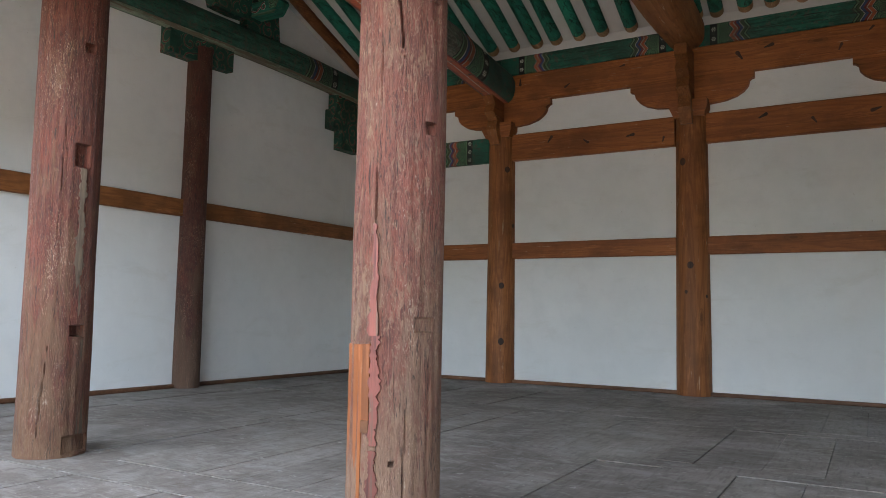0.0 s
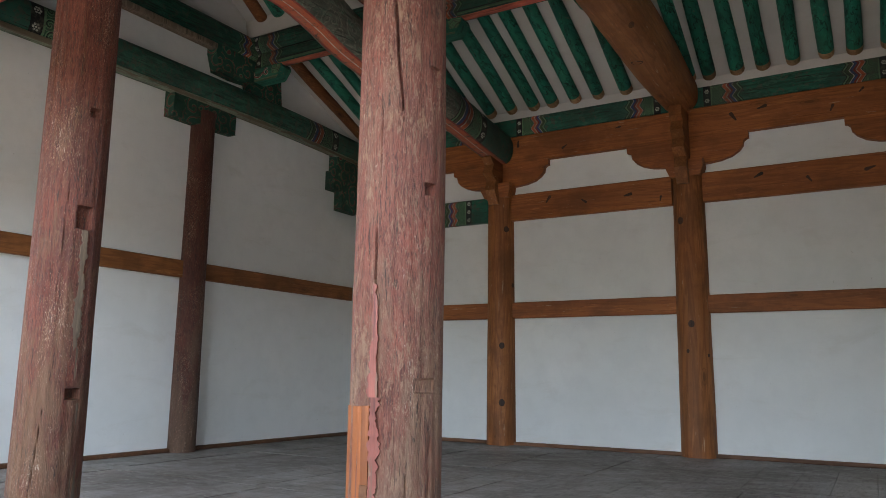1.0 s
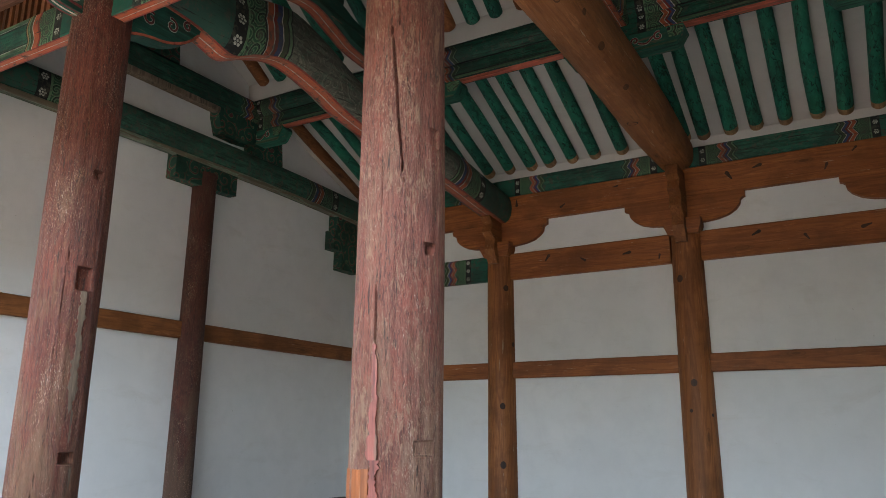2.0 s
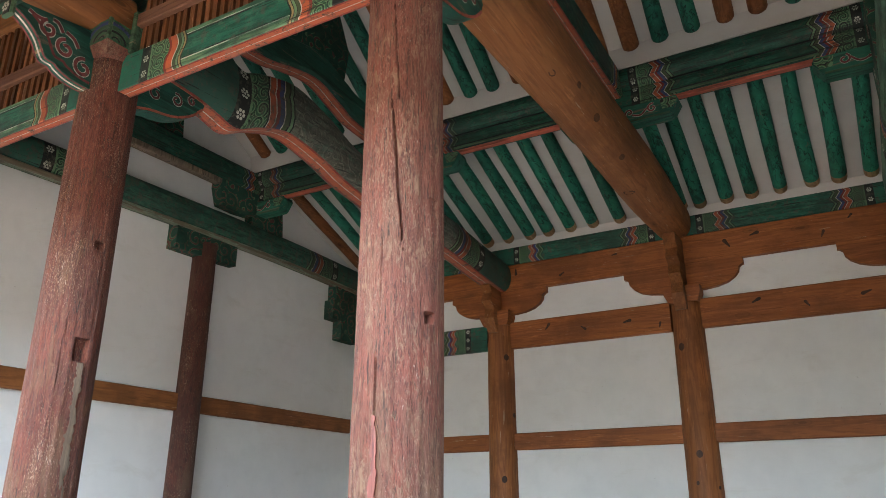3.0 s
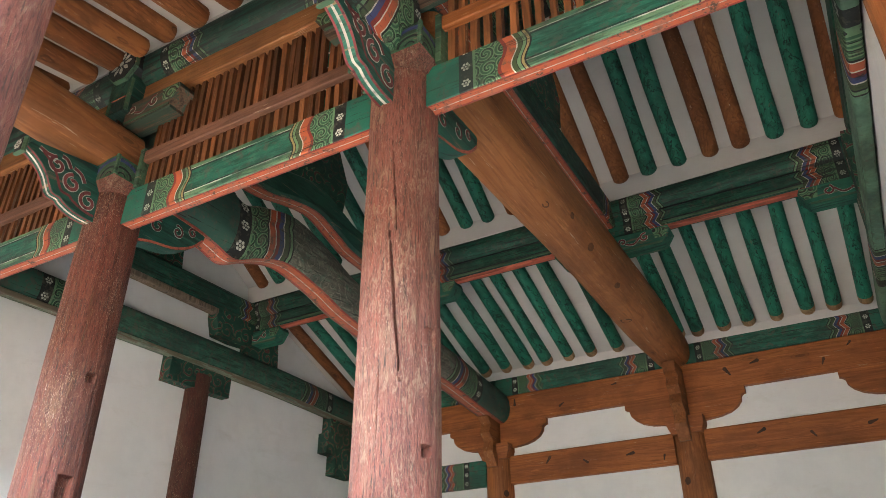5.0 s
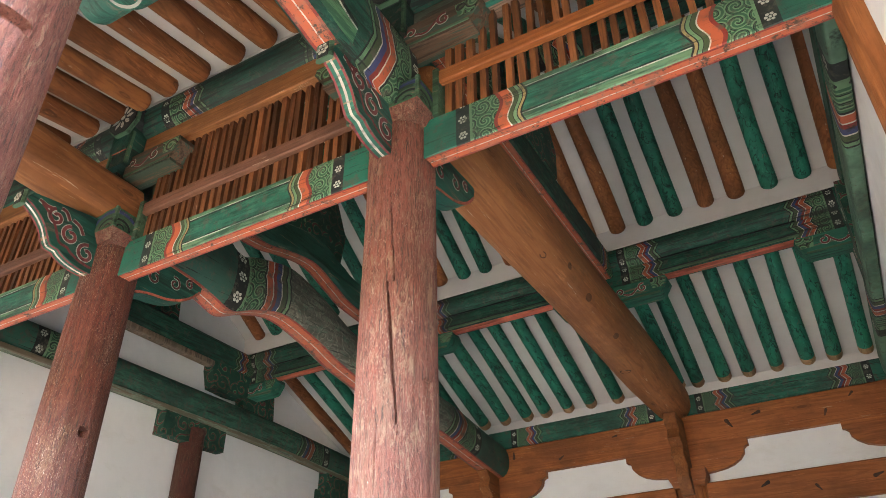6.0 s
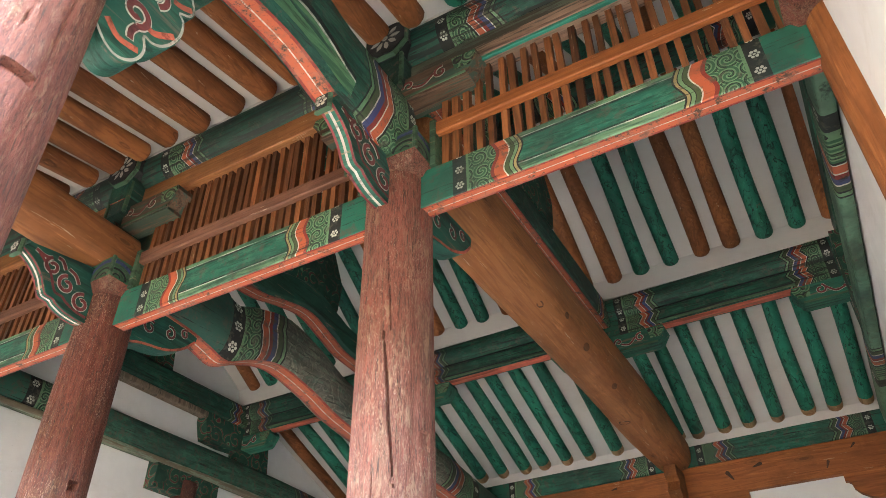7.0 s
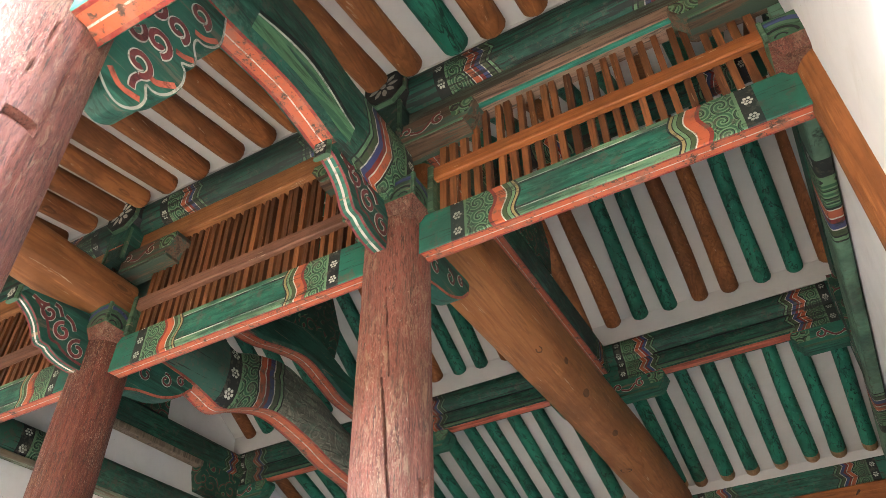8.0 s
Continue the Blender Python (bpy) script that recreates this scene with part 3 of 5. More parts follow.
def build_ceiling():
    """Plaster between the rafters, in four slopes; the roof lies on it."""
    bm = bmesh.new()
    ys = [-1.6, YF, YI - 0.15, YR, YM, 10.6]
    lo = [[bm.verts.new((x, y, roof_z(y) + 0.085)) for x in (LEFT_FACE, RIGHT_FACE)] for y in ys]
    hi = [[bm.verts.new((x, y, roof_z(y) + 0.38)) for x in (LEFT_FACE - 0.8, RIGHT_FACE + 0.8)] for y in ys]
    for i in range(len(ys) - 1):
        for r in (lo, hi):
            bm.faces.new((r[i][0], r[i][1], r[i + 1][1], r[i + 1][0]))
        for s in (0, 1):
            bm.faces.new((lo[i][s], lo[i + 1][s], hi[i + 1][s], hi[i][s]))
    for i in (0, -1):
        bm.faces.new((lo[i][0], lo[i][1], hi[i][1], hi[i][0]))
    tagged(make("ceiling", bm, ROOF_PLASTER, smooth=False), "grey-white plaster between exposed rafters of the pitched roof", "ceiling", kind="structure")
    # plaster fillets above the purlins, where the rafters come down
    for y0, y1, z0, lip in ((YM - 0.13, YM + 0.1, 5.215, -0.03), (YB - 0.10, YB - 0.005, 4.355, -0.03), (YI - 0.12, YI + 0.09, 5.0, -0.02)):
        top = y0 + lip
        outline = [(y0, z0), (y1, z0), (y1, max(roof_z(y1) + 0.09, z0 + 0.05)), (top, roof_z(top) + 0.088), (y0 + lip * 0.35, z0 + 0.4 * (roof_z(top) + 0.08 - z0))]
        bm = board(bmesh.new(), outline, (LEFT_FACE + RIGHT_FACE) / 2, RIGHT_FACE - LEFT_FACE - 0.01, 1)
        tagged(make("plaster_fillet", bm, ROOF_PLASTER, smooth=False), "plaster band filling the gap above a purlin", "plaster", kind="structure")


def rafter_mesh(y0, z0, y1, z1, r, seed, tip=None, round_end=True):
    """A round pole in the plane of the slope; the end at y1 is rounded."""
    rng = random.Random(seed)
    bm = bmesh.new()
    k, n = 12, 14
    ax = Vector((0, y1 - y0, z1 - z0))
    length = ax.length
    ax.normalize()
    up = Vector((0, -ax.z, ax.y))
    a, b = rng.uniform(-0.012, 0.012), rng.uniform(-0.01, 0.01)
    stations = [(i / n * (length - 0.12), 1.0) for i in range(n + 1)] + [(length - 0.05, 0.99)]
    if round_end:
        stations += [(length - 0.05 + 0.055 * math.sin(t), math.cos(t)) for t in (0.35, 0.7, 1.0, 1.3)]
    rings = []
    for d, f in stations:
        w = d / length
        mid = Vector((a * math.sin(5 * w + seed), y0, z0)) + ax * d + up * b * math.sin(4 * w + 2 * seed)
        rad = r * f * (1 + 0.05 * math.sin(6 * w + seed * 1.7)) * (0.92 + 0.1 * w)
        rings.append([bm.verts.new(mid + Vector((1, 0, 0)) * rad * math.cos(t) + up * rad * math.sin(t))
                      for t in (2 * math.pi * j / k for j in range(k))])
    for p, (ra, rb) in enumerate(zip(rings, rings[1:])):
        for j in range(k):
            f = bm.faces.new((ra[j], ra[(j + 1) % k], rb[(j + 1) % k], rb[j]))
            f.material_index = 1 if tip is not None and stations[p][0] > length - 0.16 else 0
    bm.faces.new(rings[0])
    f = bm.faces.new(rings[-1])
    f.material_index = 1 if tip is not None else 0
    return bm


def build_rafters():
    roof = thing("roof_frame", "round pole rafters of the open roof, green and bare pine", "rafters", kind="structure")
    rng = random.Random(11)
    lower = [0.39, 0.055, -0.235, -0.545, -0.864, -1.15, -1.445, -1.69, -2.05, -2.47, -2.81, -3.123, -3.43, -3.722, -4.04] + [-4.34 - 0.318 * i for i in range(8)]
    upper = [0.585 - 0.311 * i for i in range(24)]
    porch = [0.26 - 0.31 * i for i in range(23)]
    for i, x in enumerate(lower):
        edge = i in (0, len(lower) - 1)
        y1 = YB - 0.155
        bm = rafter_mesh(YM - 0.02, MID_Z + 0.03, y1, roof_z(y1) + 0.06, 0.079, i, tip=1)
        part("rafter", bm, [RAFTER_PINE if i == len(lower) - 1 else RAFTER_GREEN, TIP_WOOD], roof).location.x = x + rng.uniform(-0.015, 0.015)
    for i, x in enumerate(upper):
        bare = i in (0, 3, 4, 7, 8, 10, 11, 14, 15, 18, 23)
        y1 = YM - 0.145
        bm = rafter_mesh(YR, RIDGE_Z + 0.06, y1, roof_z(y1) + 0.05, 0.083, i + 50)
        part("rafter", bm, RAFTER_PINE if bare else RAFTER_GREEN, roof).location.x = x + rng.uniform(-0.012, 0.012)
        bm = rafter_mesh(YR, RIDGE_Z + 0.06, YI + 0.12, roof_z(YI + 0.12) + 0.08, 0.08, i + 90, round_end=False)
        part("rafter", bm, RAFTER_GREEN if i % 3 else RAFTER_PINE, roof).location.x = x
    for i, x in enumerate(porch):
        y1 = YI - 0.2
        bm = rafter_mesh(-1.55, roof_z(-1.55) + 0.05, y1, roof_z(y1) + 0.05, 0.092, i + 130)
        part("rafter", bm, RAFTER_GREEN if i in (5, 2) else RAFTER_PINE, roof).location.x = x + rng.uniform(-0.03, 0.03)


def build_floor():
    """Long-and-short boards: joists along y in rows, short boards between them."""
    floor = thing("floor", "worn grey-brown wooden floor of short boards between long joists", "floor", kind="structure")
    rng = random.Random(4)
    bm = block(bmesh.new(), LEFT_FACE - 0.1, RIGHT_FACE + 0.1, -0.35, BACK_FACE + 0.05, -0.22, -0.052)
    part("sub_floor", bm, FLOOR, floor)
    rows = [(-0.3, 0.42), (0.76, 2.58), (2.94, 4.62), (4.84, 6.5), (6.72, 8.4), (8.62, BACK_FACE)]
    beams = [(0.42, 0.76), (2.58, 2.94), (4.62, 4.84), (6.5, 6.72), (8.4, 8.62)]
    gap = 0.0032
    for y0, y1 in beams:
        x = LEFT_FACE
        while x < RIGHT_FACE - 0.1:
            x1 = min(x + rng.uniform(2.3, 2.6), RIGHT_FACE)
            part("plank", block(bmesh.new(), x + gap, x1 - gap, y0 + gap, y1 - gap, -0.06, rng.uniform(-0.002, 0.002)), FLOOR, floor)
            x = x1
    for y0, y1 in rows:
        x = LEFT_FACE
        while x < RIGHT_FACE - 0.05:
            x1 = min(x + rng.uniform(0.24, 0.42), RIGHT_FACE)
            part("plank", block(bmesh.new(), x + gap * 0.7, x1 - gap * 0.7, y0 + gap, y1 - gap, -0.06, rng.uniform(-0.004, 0.003)), FLOOR, floor)
            x = x1


# ---------------------------------------------------------------- posts
def post_mesh(x, y, z0, z1, r0, r1, seed, notches=(), cracks=(), k=32, rings=40, rough=0.004):
    """A round post with slow waviness. notches: (azimuth, z, half width, half height, depth); cracks: (azimuth, z0, z1, width, depth, sway)."""
    bm = bmesh.new()
    rows = []
    for i in range(rings + 1):
        w = i / rings
        z = z0 + (z1 - z0) * w
        row = []
        for j in range(k):
            t = 2 * math.pi * j / k
            r = r0 + (r1 - r0) * w
            r += rough * 1.5 * noise.noise((math.cos(t) * 1.2 + seed, math.sin(t) * 1.2, z * 0.8)) + rough * 0.7 * noise.noise((math.cos(t) * 7, math.sin(t) * 7 + seed, z * 0.9))
            for az, nz, hw, hh, deep in notches:
                da = (t - az + math.pi) % (2 * math.pi) - math.pi
                if abs(da) * r0 < hw and abs(z - nz) < hh:
                    r -= deep
            for az, c0, c1, wide, deep, sway in cracks:
                if c0 < z < c1:
                    e = (z - c0) / (c1 - c0)
                    mid = az + sway * (e - 0.5) + 0.02 * noise.noise((z * 5, seed, az))
                    da = (t - mid + math.pi) % (2 * math.pi) - math.pi
                    half = wide * math.sin(math.pi * e) ** 0.6
                    if abs(da) * r0 < half:
                        r -= deep * (1 - abs(da) * r0 / half)
            row.append(bm.verts.new((x + r * math.cos(t), y + r * math.sin(t), z)))
        rows.append(row)
    for a, b in zip(rows, rows[1:]):
        for j in range(k):
            bm.faces.new((a[j], a[(j + 1) % k], b[(j + 1) % k], b[j]))
    bm.faces.new(rows[0]), bm.faces.new(rows[-1])
    return bm


def shell(bm, x, y, az0, az1, z0, z1, r, lift, edge=0.0, seed=0, n=10, m=60, taper=0.0):
    """A thin curved piece let into or laid on a post's skin."""
    rows = []
    for i in range(m + 1):
        z = z0 + (z1 - z0) * i / m
        j0 = edge * noise.noise((z * 9, seed, 0)) + edge * 0.8 * noise.noise((z * 37, seed, 3)) + edge * 0.5 * noise.noise((z * 90, seed, 4))
        j1 = edge * noise.noise((z * 9, seed, 7)) + edge * 0.8 * noise.noise((z * 37, seed, 9)) + edge * 0.5 * noise.noise((z * 90, seed, 11))
        w = 1 - taper * i / m
        mid = (az0 + az1) / 2
        a0, a1 = mid + (az0 - mid) * w + j0, mid + (az1 - mid) * w + j1
        rows.append([bm.verts.new((x + (r + d) * math.cos(a), y + (r + d) * math.sin(a), z))
                     for a, d in [(a0, -0.01)] + [(a0 + (a1 - a0) * j / n, lift) for j in range(n + 1)] + [(a1, -0.01)]])
    for p, q in zip(rows, rows[1:]):
        for j in range(len(p) - 1):
            bm.faces.new((p[j], p[j + 1], q[j + 1], q[j]))
    for row in (rows[0], rows[-1]):
        bm.faces.new(row)
    return bm


def knot(bm, x, y, az, z, r, size):
    """A dark oval knot on a post's skin."""
    ring = []
    for i in range(14):
        t = 2 * math.pi * i / 14
        a = az + size * 0.85 * math.cos(t) / r
        ring.append(bm.verts.new((x + (r + 0.004) * math.cos(a), y + (r + 0.004) * math.sin(a), z + size * math.sin(t))))
    mid = bm.verts.new((x + (r + 0.006) * math.cos(az), y + (r + 0.006) * math.sin(az), z))
    for i in range(14):
        bm.faces.new((ring[i], ring[(i + 1) % 14], mid))
    return bm


def toward(x, y):
    """The azimuth on a post's skin that faces the camera's place."""
    return math.atan2(-y, -x)


def build_posts():
    face2, face1 = toward(X2, YI), toward(X1, YI)
    bm = post_mesh(X2, YI, 0, 3.86, 0.205, 0.187, 3, k=180, rings=460, rough=0.007,
                   notches=[(face2 + 0.73, 1.69, 0.026, 0.028, 0.045), (face2 + 0.63, 0.845, 0.052, 0.028, 0.009), (face2 - 0.05, 0.28, 0.009, 0.007, 0.03),
                            (face2 + 0.85, 2.22, 0.03, 0.04, 0.012)],
                   cracks=[(face2 - 0.13, 1.98, 2.76, 0.0085, 0.04, -0.36), (face2 - 0.2, 2.7, 3.3, 0.005, 0.02, -0.2), (face2 - 0.52, 1.15, 1.55, 0.006, 0.02, 0.03),
                           (face2 + 0.75, 0.1, 0.7, 0.006, 0.02, 0.06), (face2 + 0.2, 0.05, 0.5, 0.005, 0.014, 0.05), (face2 - 0.45, 1.5, 2.1, 0.004, 0.01, 0.05)])
    post = tagged(make("post", bm, OLD_RED), "stout round post with worn red paint and a new wood patch", "post", "hall posts")
    part("repair_patch", shell(bmesh.new(), X2, YI, face2 - 1.6, face2 - 0.76, 0.02, 0.762, 0.2025, 0.003), PATCH, post, "fresh orange pine patch let into the post")
    part("repair_patch", shell(bmesh.new(), X2, YI, face2 - 0.757, face2 - 0.57, 0.45, 0.765, 0.2025, 0.0035), PATCH, post, "fresh orange pine patch let into the post")
    part("peg", shell(bmesh.new(), X2, YI, face2 - 0.757, face2 - 0.56, 0.40, 0.449, 0.2045, 0.005), KNOT_LIGHT, post, "dark brown wooden peg end")
    part("filler_strip", shell(bmesh.new(), X2, YI, face2 - 0.55, face2 - 0.36, 0.35, 0.80, 0.2045, 0.0035, 0.09, 2), FILLER, post, "flaking pink-red filler strip")
    part("filler_strip", shell(bmesh.new(), X2, YI, face2 - 0.56, face2 - 0.36, 0.02, 0.33, 0.2045, 0.0035, 0.09, 4), FILLER, post, "flaking pink-red filler strip")
    part("filler_strip", shell(bmesh.new(), X2, YI, face2 - 0.62, face2 - 0.38, 0.80, 1.27, 0.2035, 0.003, 0.07, 5, taper=0.75), FILLER, post, "flaking pink-red filler strip")
    bm = post_mesh(X1 + 0.006, YI, 0, 3.86, 0.202, 0.184, 8, k=160, rings=420, rough=0.007,
                   notches=[(face1 + 0.6, 0.75, 0.046, 0.033, 0.05), (face1 + 0.5, 1.82, 0.052, 0.065, 0.04), (face1 + 0.53, 2.485, 0.036, 0.03, 0.05),
                            (face1 + 0.8, 0.07, 0.1, 0.05, 0.012)],
                   cracks=[(face1 + 0.62, 0.8, 1.75, 0.008, 0.016, 0.05), (face1 - 0.3, 0.05, 0.7, 0.005, 0.015, 0.2), (face1 - 0.1, 1.2, 2.0, 0.004, 0.01, 0.1)])
    for v in bm.verts:  # its foot stands a little further in than its head
        v.co.x, v.co.y = v.co.x + 0.03 * X1 * (1 - v.co.z / 3.86), v.co.y + 0.03 * YI * (1 - v.co.z / 3.86)
    post = tagged(make("post", bm, DEEP_RED), "stout round post with worn red paint and cut mortises", "post", "hall posts")
    for a0, a1, z0, z1, r, seed, tp in ((0.40, 0.66, 0.82, 1.74, 0.1985, 3, 0.35), (0.38, 1.0, 0.13, 0.70, 0.2015, 6, 0.5)):
        bm = shell(bmesh.new(), X1, YI, face1 + a0, face1 + a1, z0, z1, r, 0.0035, 0.12, seed, taper=tp)
        for v in bm.verts:
            v.co.x, v.co.y = v.co.x + 0.03 * X1 * (1 - v.co.z / 3.86), v.co.y + 0.03 * YI * (1 - v.co.z / 3.86)
        part("bare_strip", bm, BARE, post, "bare grey wood where the paint has come off")
    face = toward(X2, YF)
    bm = post_mesh(X2, YF, -0.05, 3.45, 0.205, 0.197, 12, k=130, rings=300, rough=0.007, notches=[(face + 0.3, 2.49, 0.05, 0.018, 0.03)],
                   cracks=[(face + 0.6, 2.5, 2.95, 0.006, 0.014, 0.1), (face + 0.1, 2.6, 3.0, 0.005, 0.012, 0.1)])
    tagged(make("post", bm, OLD_RED), "stout round front post with worn red paint", "post", "hall posts")
    bm = post_mesh(X1, YF, -0.05, 3.45, 0.205, 0.195, 13)
    tagged(make("post", bm, OLD_RED), "stout round front post with worn red paint", "post", "hall posts")
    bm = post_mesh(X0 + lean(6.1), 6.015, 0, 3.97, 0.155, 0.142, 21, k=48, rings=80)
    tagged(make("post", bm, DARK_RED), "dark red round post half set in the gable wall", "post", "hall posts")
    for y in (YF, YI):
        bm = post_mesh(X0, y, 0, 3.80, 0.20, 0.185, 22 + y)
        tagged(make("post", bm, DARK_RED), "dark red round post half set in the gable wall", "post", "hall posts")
    for x in (X1 - 0.015, X2 + 0.015):
        bm = post_mesh(x, YB, 0, 3.3, 0.20, 0.182, 31 + x, k=40, rings=60, rough=0.003)
        post = tagged(make("post", bm, PINE_Z), "round knotty pine post half set in the white back wall", "post", "hall posts")
        face = toward(x, YB)
        spots = ((0.34, 2.82, 0.042), (0.0, 1.27, 0.042), (0.0, 0.54, 0.046), (0.88, 2.07, 0.032)) if x < -3 else ((-0.16, 1.5, 0.042), (-0.59, 2.72, 0.045), (-0.42, 1.19, 0.022), (0.82, 1.14, 0.02))
        for az, z, r in spots:
            part("knot", knot(bmesh.new(), x, YB, face + az, z, 0.2 - 0.018 * z / 3.3, r), KNOT, post, "dark knot in the wood")
    for y in (YI, YB):
        bm = post_mesh(X3, y, 0, 3.86 if y == YI else 3.3, 0.20, 0.182, 41 + y, k=40, rings=60, rough=0.003)
        tagged(make("post", bm, PINE_Z), "round pine post half set in the gable wall", "post", "hall posts")


# ---------------------------------------------------------------- wall timbers
def flat_knot(x, y, z, r):
    """A dark oval knot on a face that looks along -y."""
    bm = bmesh.new()
    tilt = 3.0 * math.sin(37.0 * x + 11.0 * z)
    ring = []
    for j in range(18):
        t = 2 * math.pi * j / 18
        a, b = r * 1.9 * math.cos(t) * (1 + 0.35 * math.cos(t)), r * 0.62 * math.sin(t) * (1 + 0.2 * math.cos(3 * t))
        ring.append(bm.verts.new((x + a * math.cos(tilt) - b * math.sin(tilt), y, z + a * math.sin(tilt) + b * math.cos(tilt))))
    bm.faces.new(ring)
    return bm


def build_wall_timbers():
    spans = [(X0 + 0.2, X1 - 0.19), (X1 + 0.16, X2 - 0.17), (X2 + 0.19, X3 - 0.1)]
    for i, (a, b) in enumerate(spans):
        bm = bar(bmesh.new(), (a, BACK_FACE - 0.01, 1.735), (b, BACK_FACE - 0.01, 1.735), 0.10, 0.21)
        tagged(make("wall_rail", bm, PINE_X), "pine rail across the white back wall", "rail", "wall rails")
        if i:
            bm = bar(bmesh.new(), (a, YB, 3.122), (b, YB, 3.122), 0.16, 0.355, 0.015)
            beam = tagged(make("tie_beam", bm, PINE_X), "knotty pine tie beam between the back posts", "beam", "tie beams")
            for at, z, r in ((0.22, 3.2, 0.03), (0.45, 3.1, 0.024), (0.72, 3.13, 0.03), (0.9, 3.05, 0.02)):
                part("knot", flat_knot(a + (b - a) * (at + 0.04 * i), YB - 0.084, z, r), KNOT, beam, "dark knot in the wood")
        else:
            bm = sweep(bmesh.new(), line((a, YB, 3.122), (b, YB, 3.122), 2), boxy(0.16, 0.34), [0] * 8)
            tagged(make("tie_beam", bm, MOTIF_PLAIN), "painted green tie beam with banded ends at the corner", "beam", "tie beams")
        bm = bar(bmesh.new(), (a, BACK_FACE - 0.012, 0.022), (b, BACK_FACE - 0.012, 0.022), 0.08, 0.044)
        tagged(make("baseboard", bm, DARK_BOARD), "thin brown board along the foot of the wall", "baseboard", kind="structure")
    for a, b in ((YI + 0.2, 5.88), (6.14, 8.95)):
        bm = bar(bmesh.new(), (LEFT_FACE + 0.01 + lean(a), a, 2.055), (LEFT_FACE + 0.01 + lean(b), b, 2.055), 0.10, 0.197)
        tagged(make("wall_rail", bm, PINE_Y), "brown rail across the white gable wall", "rail", "wall rails")
        bm = bar(bmesh.new(), (LEFT_FACE + 0.012 + lean(a), a, 0.022), (LEFT_FACE + 0.012 + lean(b), b, 0.022), 0.08, 0.044)
        tagged(make("baseboard", bm, DARK_BOARD), "thin brown board along the foot of the wall", "baseboard", kind="structure")
    # the plate on the back posts and the painted purlin over it
    bm = bar(bmesh.new(), (LEFT_FACE, YB, 3.925), (RIGHT_FACE, YB, 3.925), 0.17, 0.37, 0.01)
    plate = tagged(make("wall_plate", bm, PINE_X), "long knotty pine plate over the back posts", "beam")
    for x, z, r in ((-4.0, 3.98, 0.028), (-3.35, 3.86, 0.024), (-2.6, 4.02, 0.02), (-1.25, 3.95, 0.034), (-0.9, 4.0, 0.03), (-0.2, 3.88, 0.024), (0.1, 4.03, 0.02)):
        part("knot", flat_knot(x, YB - 0.089, z, r), KNOT, plate, "dark knot in the wood")
    for a, b in ((X0, X1), (X1, X2), (X2, X3)):
        bm = sweep(bmesh.new(), line((a + 0.005, YB, 4.235), (b - 0.005, YB, 4.235), 2), boxy(0.2, 0.245), [0] * 8)
        tagged(make("eave_purlin", bm, MOTIF_PLAIN), "painted green purlin with banded ends over the back wall", "purlin", "purlins")


# ---------------------------------------------------------------- inner frame
def build_lintels():
    for y, zl, zt, spans in ((YI, LINTEL_LOW, LINTEL_TOP, ((X0 + 0.15, X1 - 0.15), (X1 + 0.15, X2 - 0.15), (X2 + 0.15, X3 - 0.15))),
                             (YF + 0.04, 2.995, 3.27, ((X0 + 0.15, X1 - 0.15), (X1 + 0.15, X2 - 0.15), (X2 + 0.15, 0.53)))):
        for a, b in spans:
            mid = (zl + zt) / 2
            bm = sweep(bmesh.new(), line((a, y, mid), (b, y, mid), 2), boxy(0.105 if y == YI else 0.145, zt - zl, 0.006), [0, 1, 0, 0, 0, 0, 0, 0])
            tagged(make("lintel", bm, [MOTIF, SOFFIT]), "painted green lintel with flower bands and an orange underside", "lintel", "lintels")


def build_grilles():
    rng = random.Random(6)
    for a, b, n, top, rail_z, rail_mat in ((X0 + 0.2, X1 - 0.25, 26, 4.66, 4.105, DULL_RAIL), (X1 + 0.27, X2 - 0.25, 28, 4.66, 4.105, DULL_RAIL), (X2 + 0.27, X3 - 0.22, 25, 4.565, 4.152, PINE_X)):
        grille = thing("grille", "wooden slatted transom grille above the painted lintel", "grille", "grilles")
        for i in range(n):
            x = a + (b - a) * (i + 0.5) / n + rng.uniform(-0.008, 0.008)
            dx = rng.uniform(-0.012, 0.012)
            bm = bmesh.new()
            w = rng.uniform(0.017, 0.022)
            lo = [bm.verts.new((x + p * w, YI + q * 0.02, LINTEL_TOP)) for p, q in ((-1, -1), (1, -1), (1, 1), (-1, 1))]
            hi = [bm.verts.new((x + dx + p * w, YI + q * 0.02, top)) for p, q in ((-1, -1), (1, -1), (1, 1), (-1, 1))]
            for j in range(4):
                bm.faces.new((lo[j], lo[(j + 1) % 4], hi[(j + 1) % 4], hi[j]))
            part("slat", bm, SLAT, grille)
        for x in (a - 0.012, b + 0.012):
            part("end_board", block(bmesh.new(), x - 0.02, x + 0.02, YI - 0.07, YI + 0.06, LINTEL_TOP, rail_z + 0.06, 0.004), PALE_PAINT, grille, "pale green end board")
        bm = bar(bmesh.new(), (a - 0.04, YI - 0.035, rail_z), (b + 0.04, YI - 0.035, rail_z), 0.05, 0.1)
        part("rail", bm, rail_mat, grille)


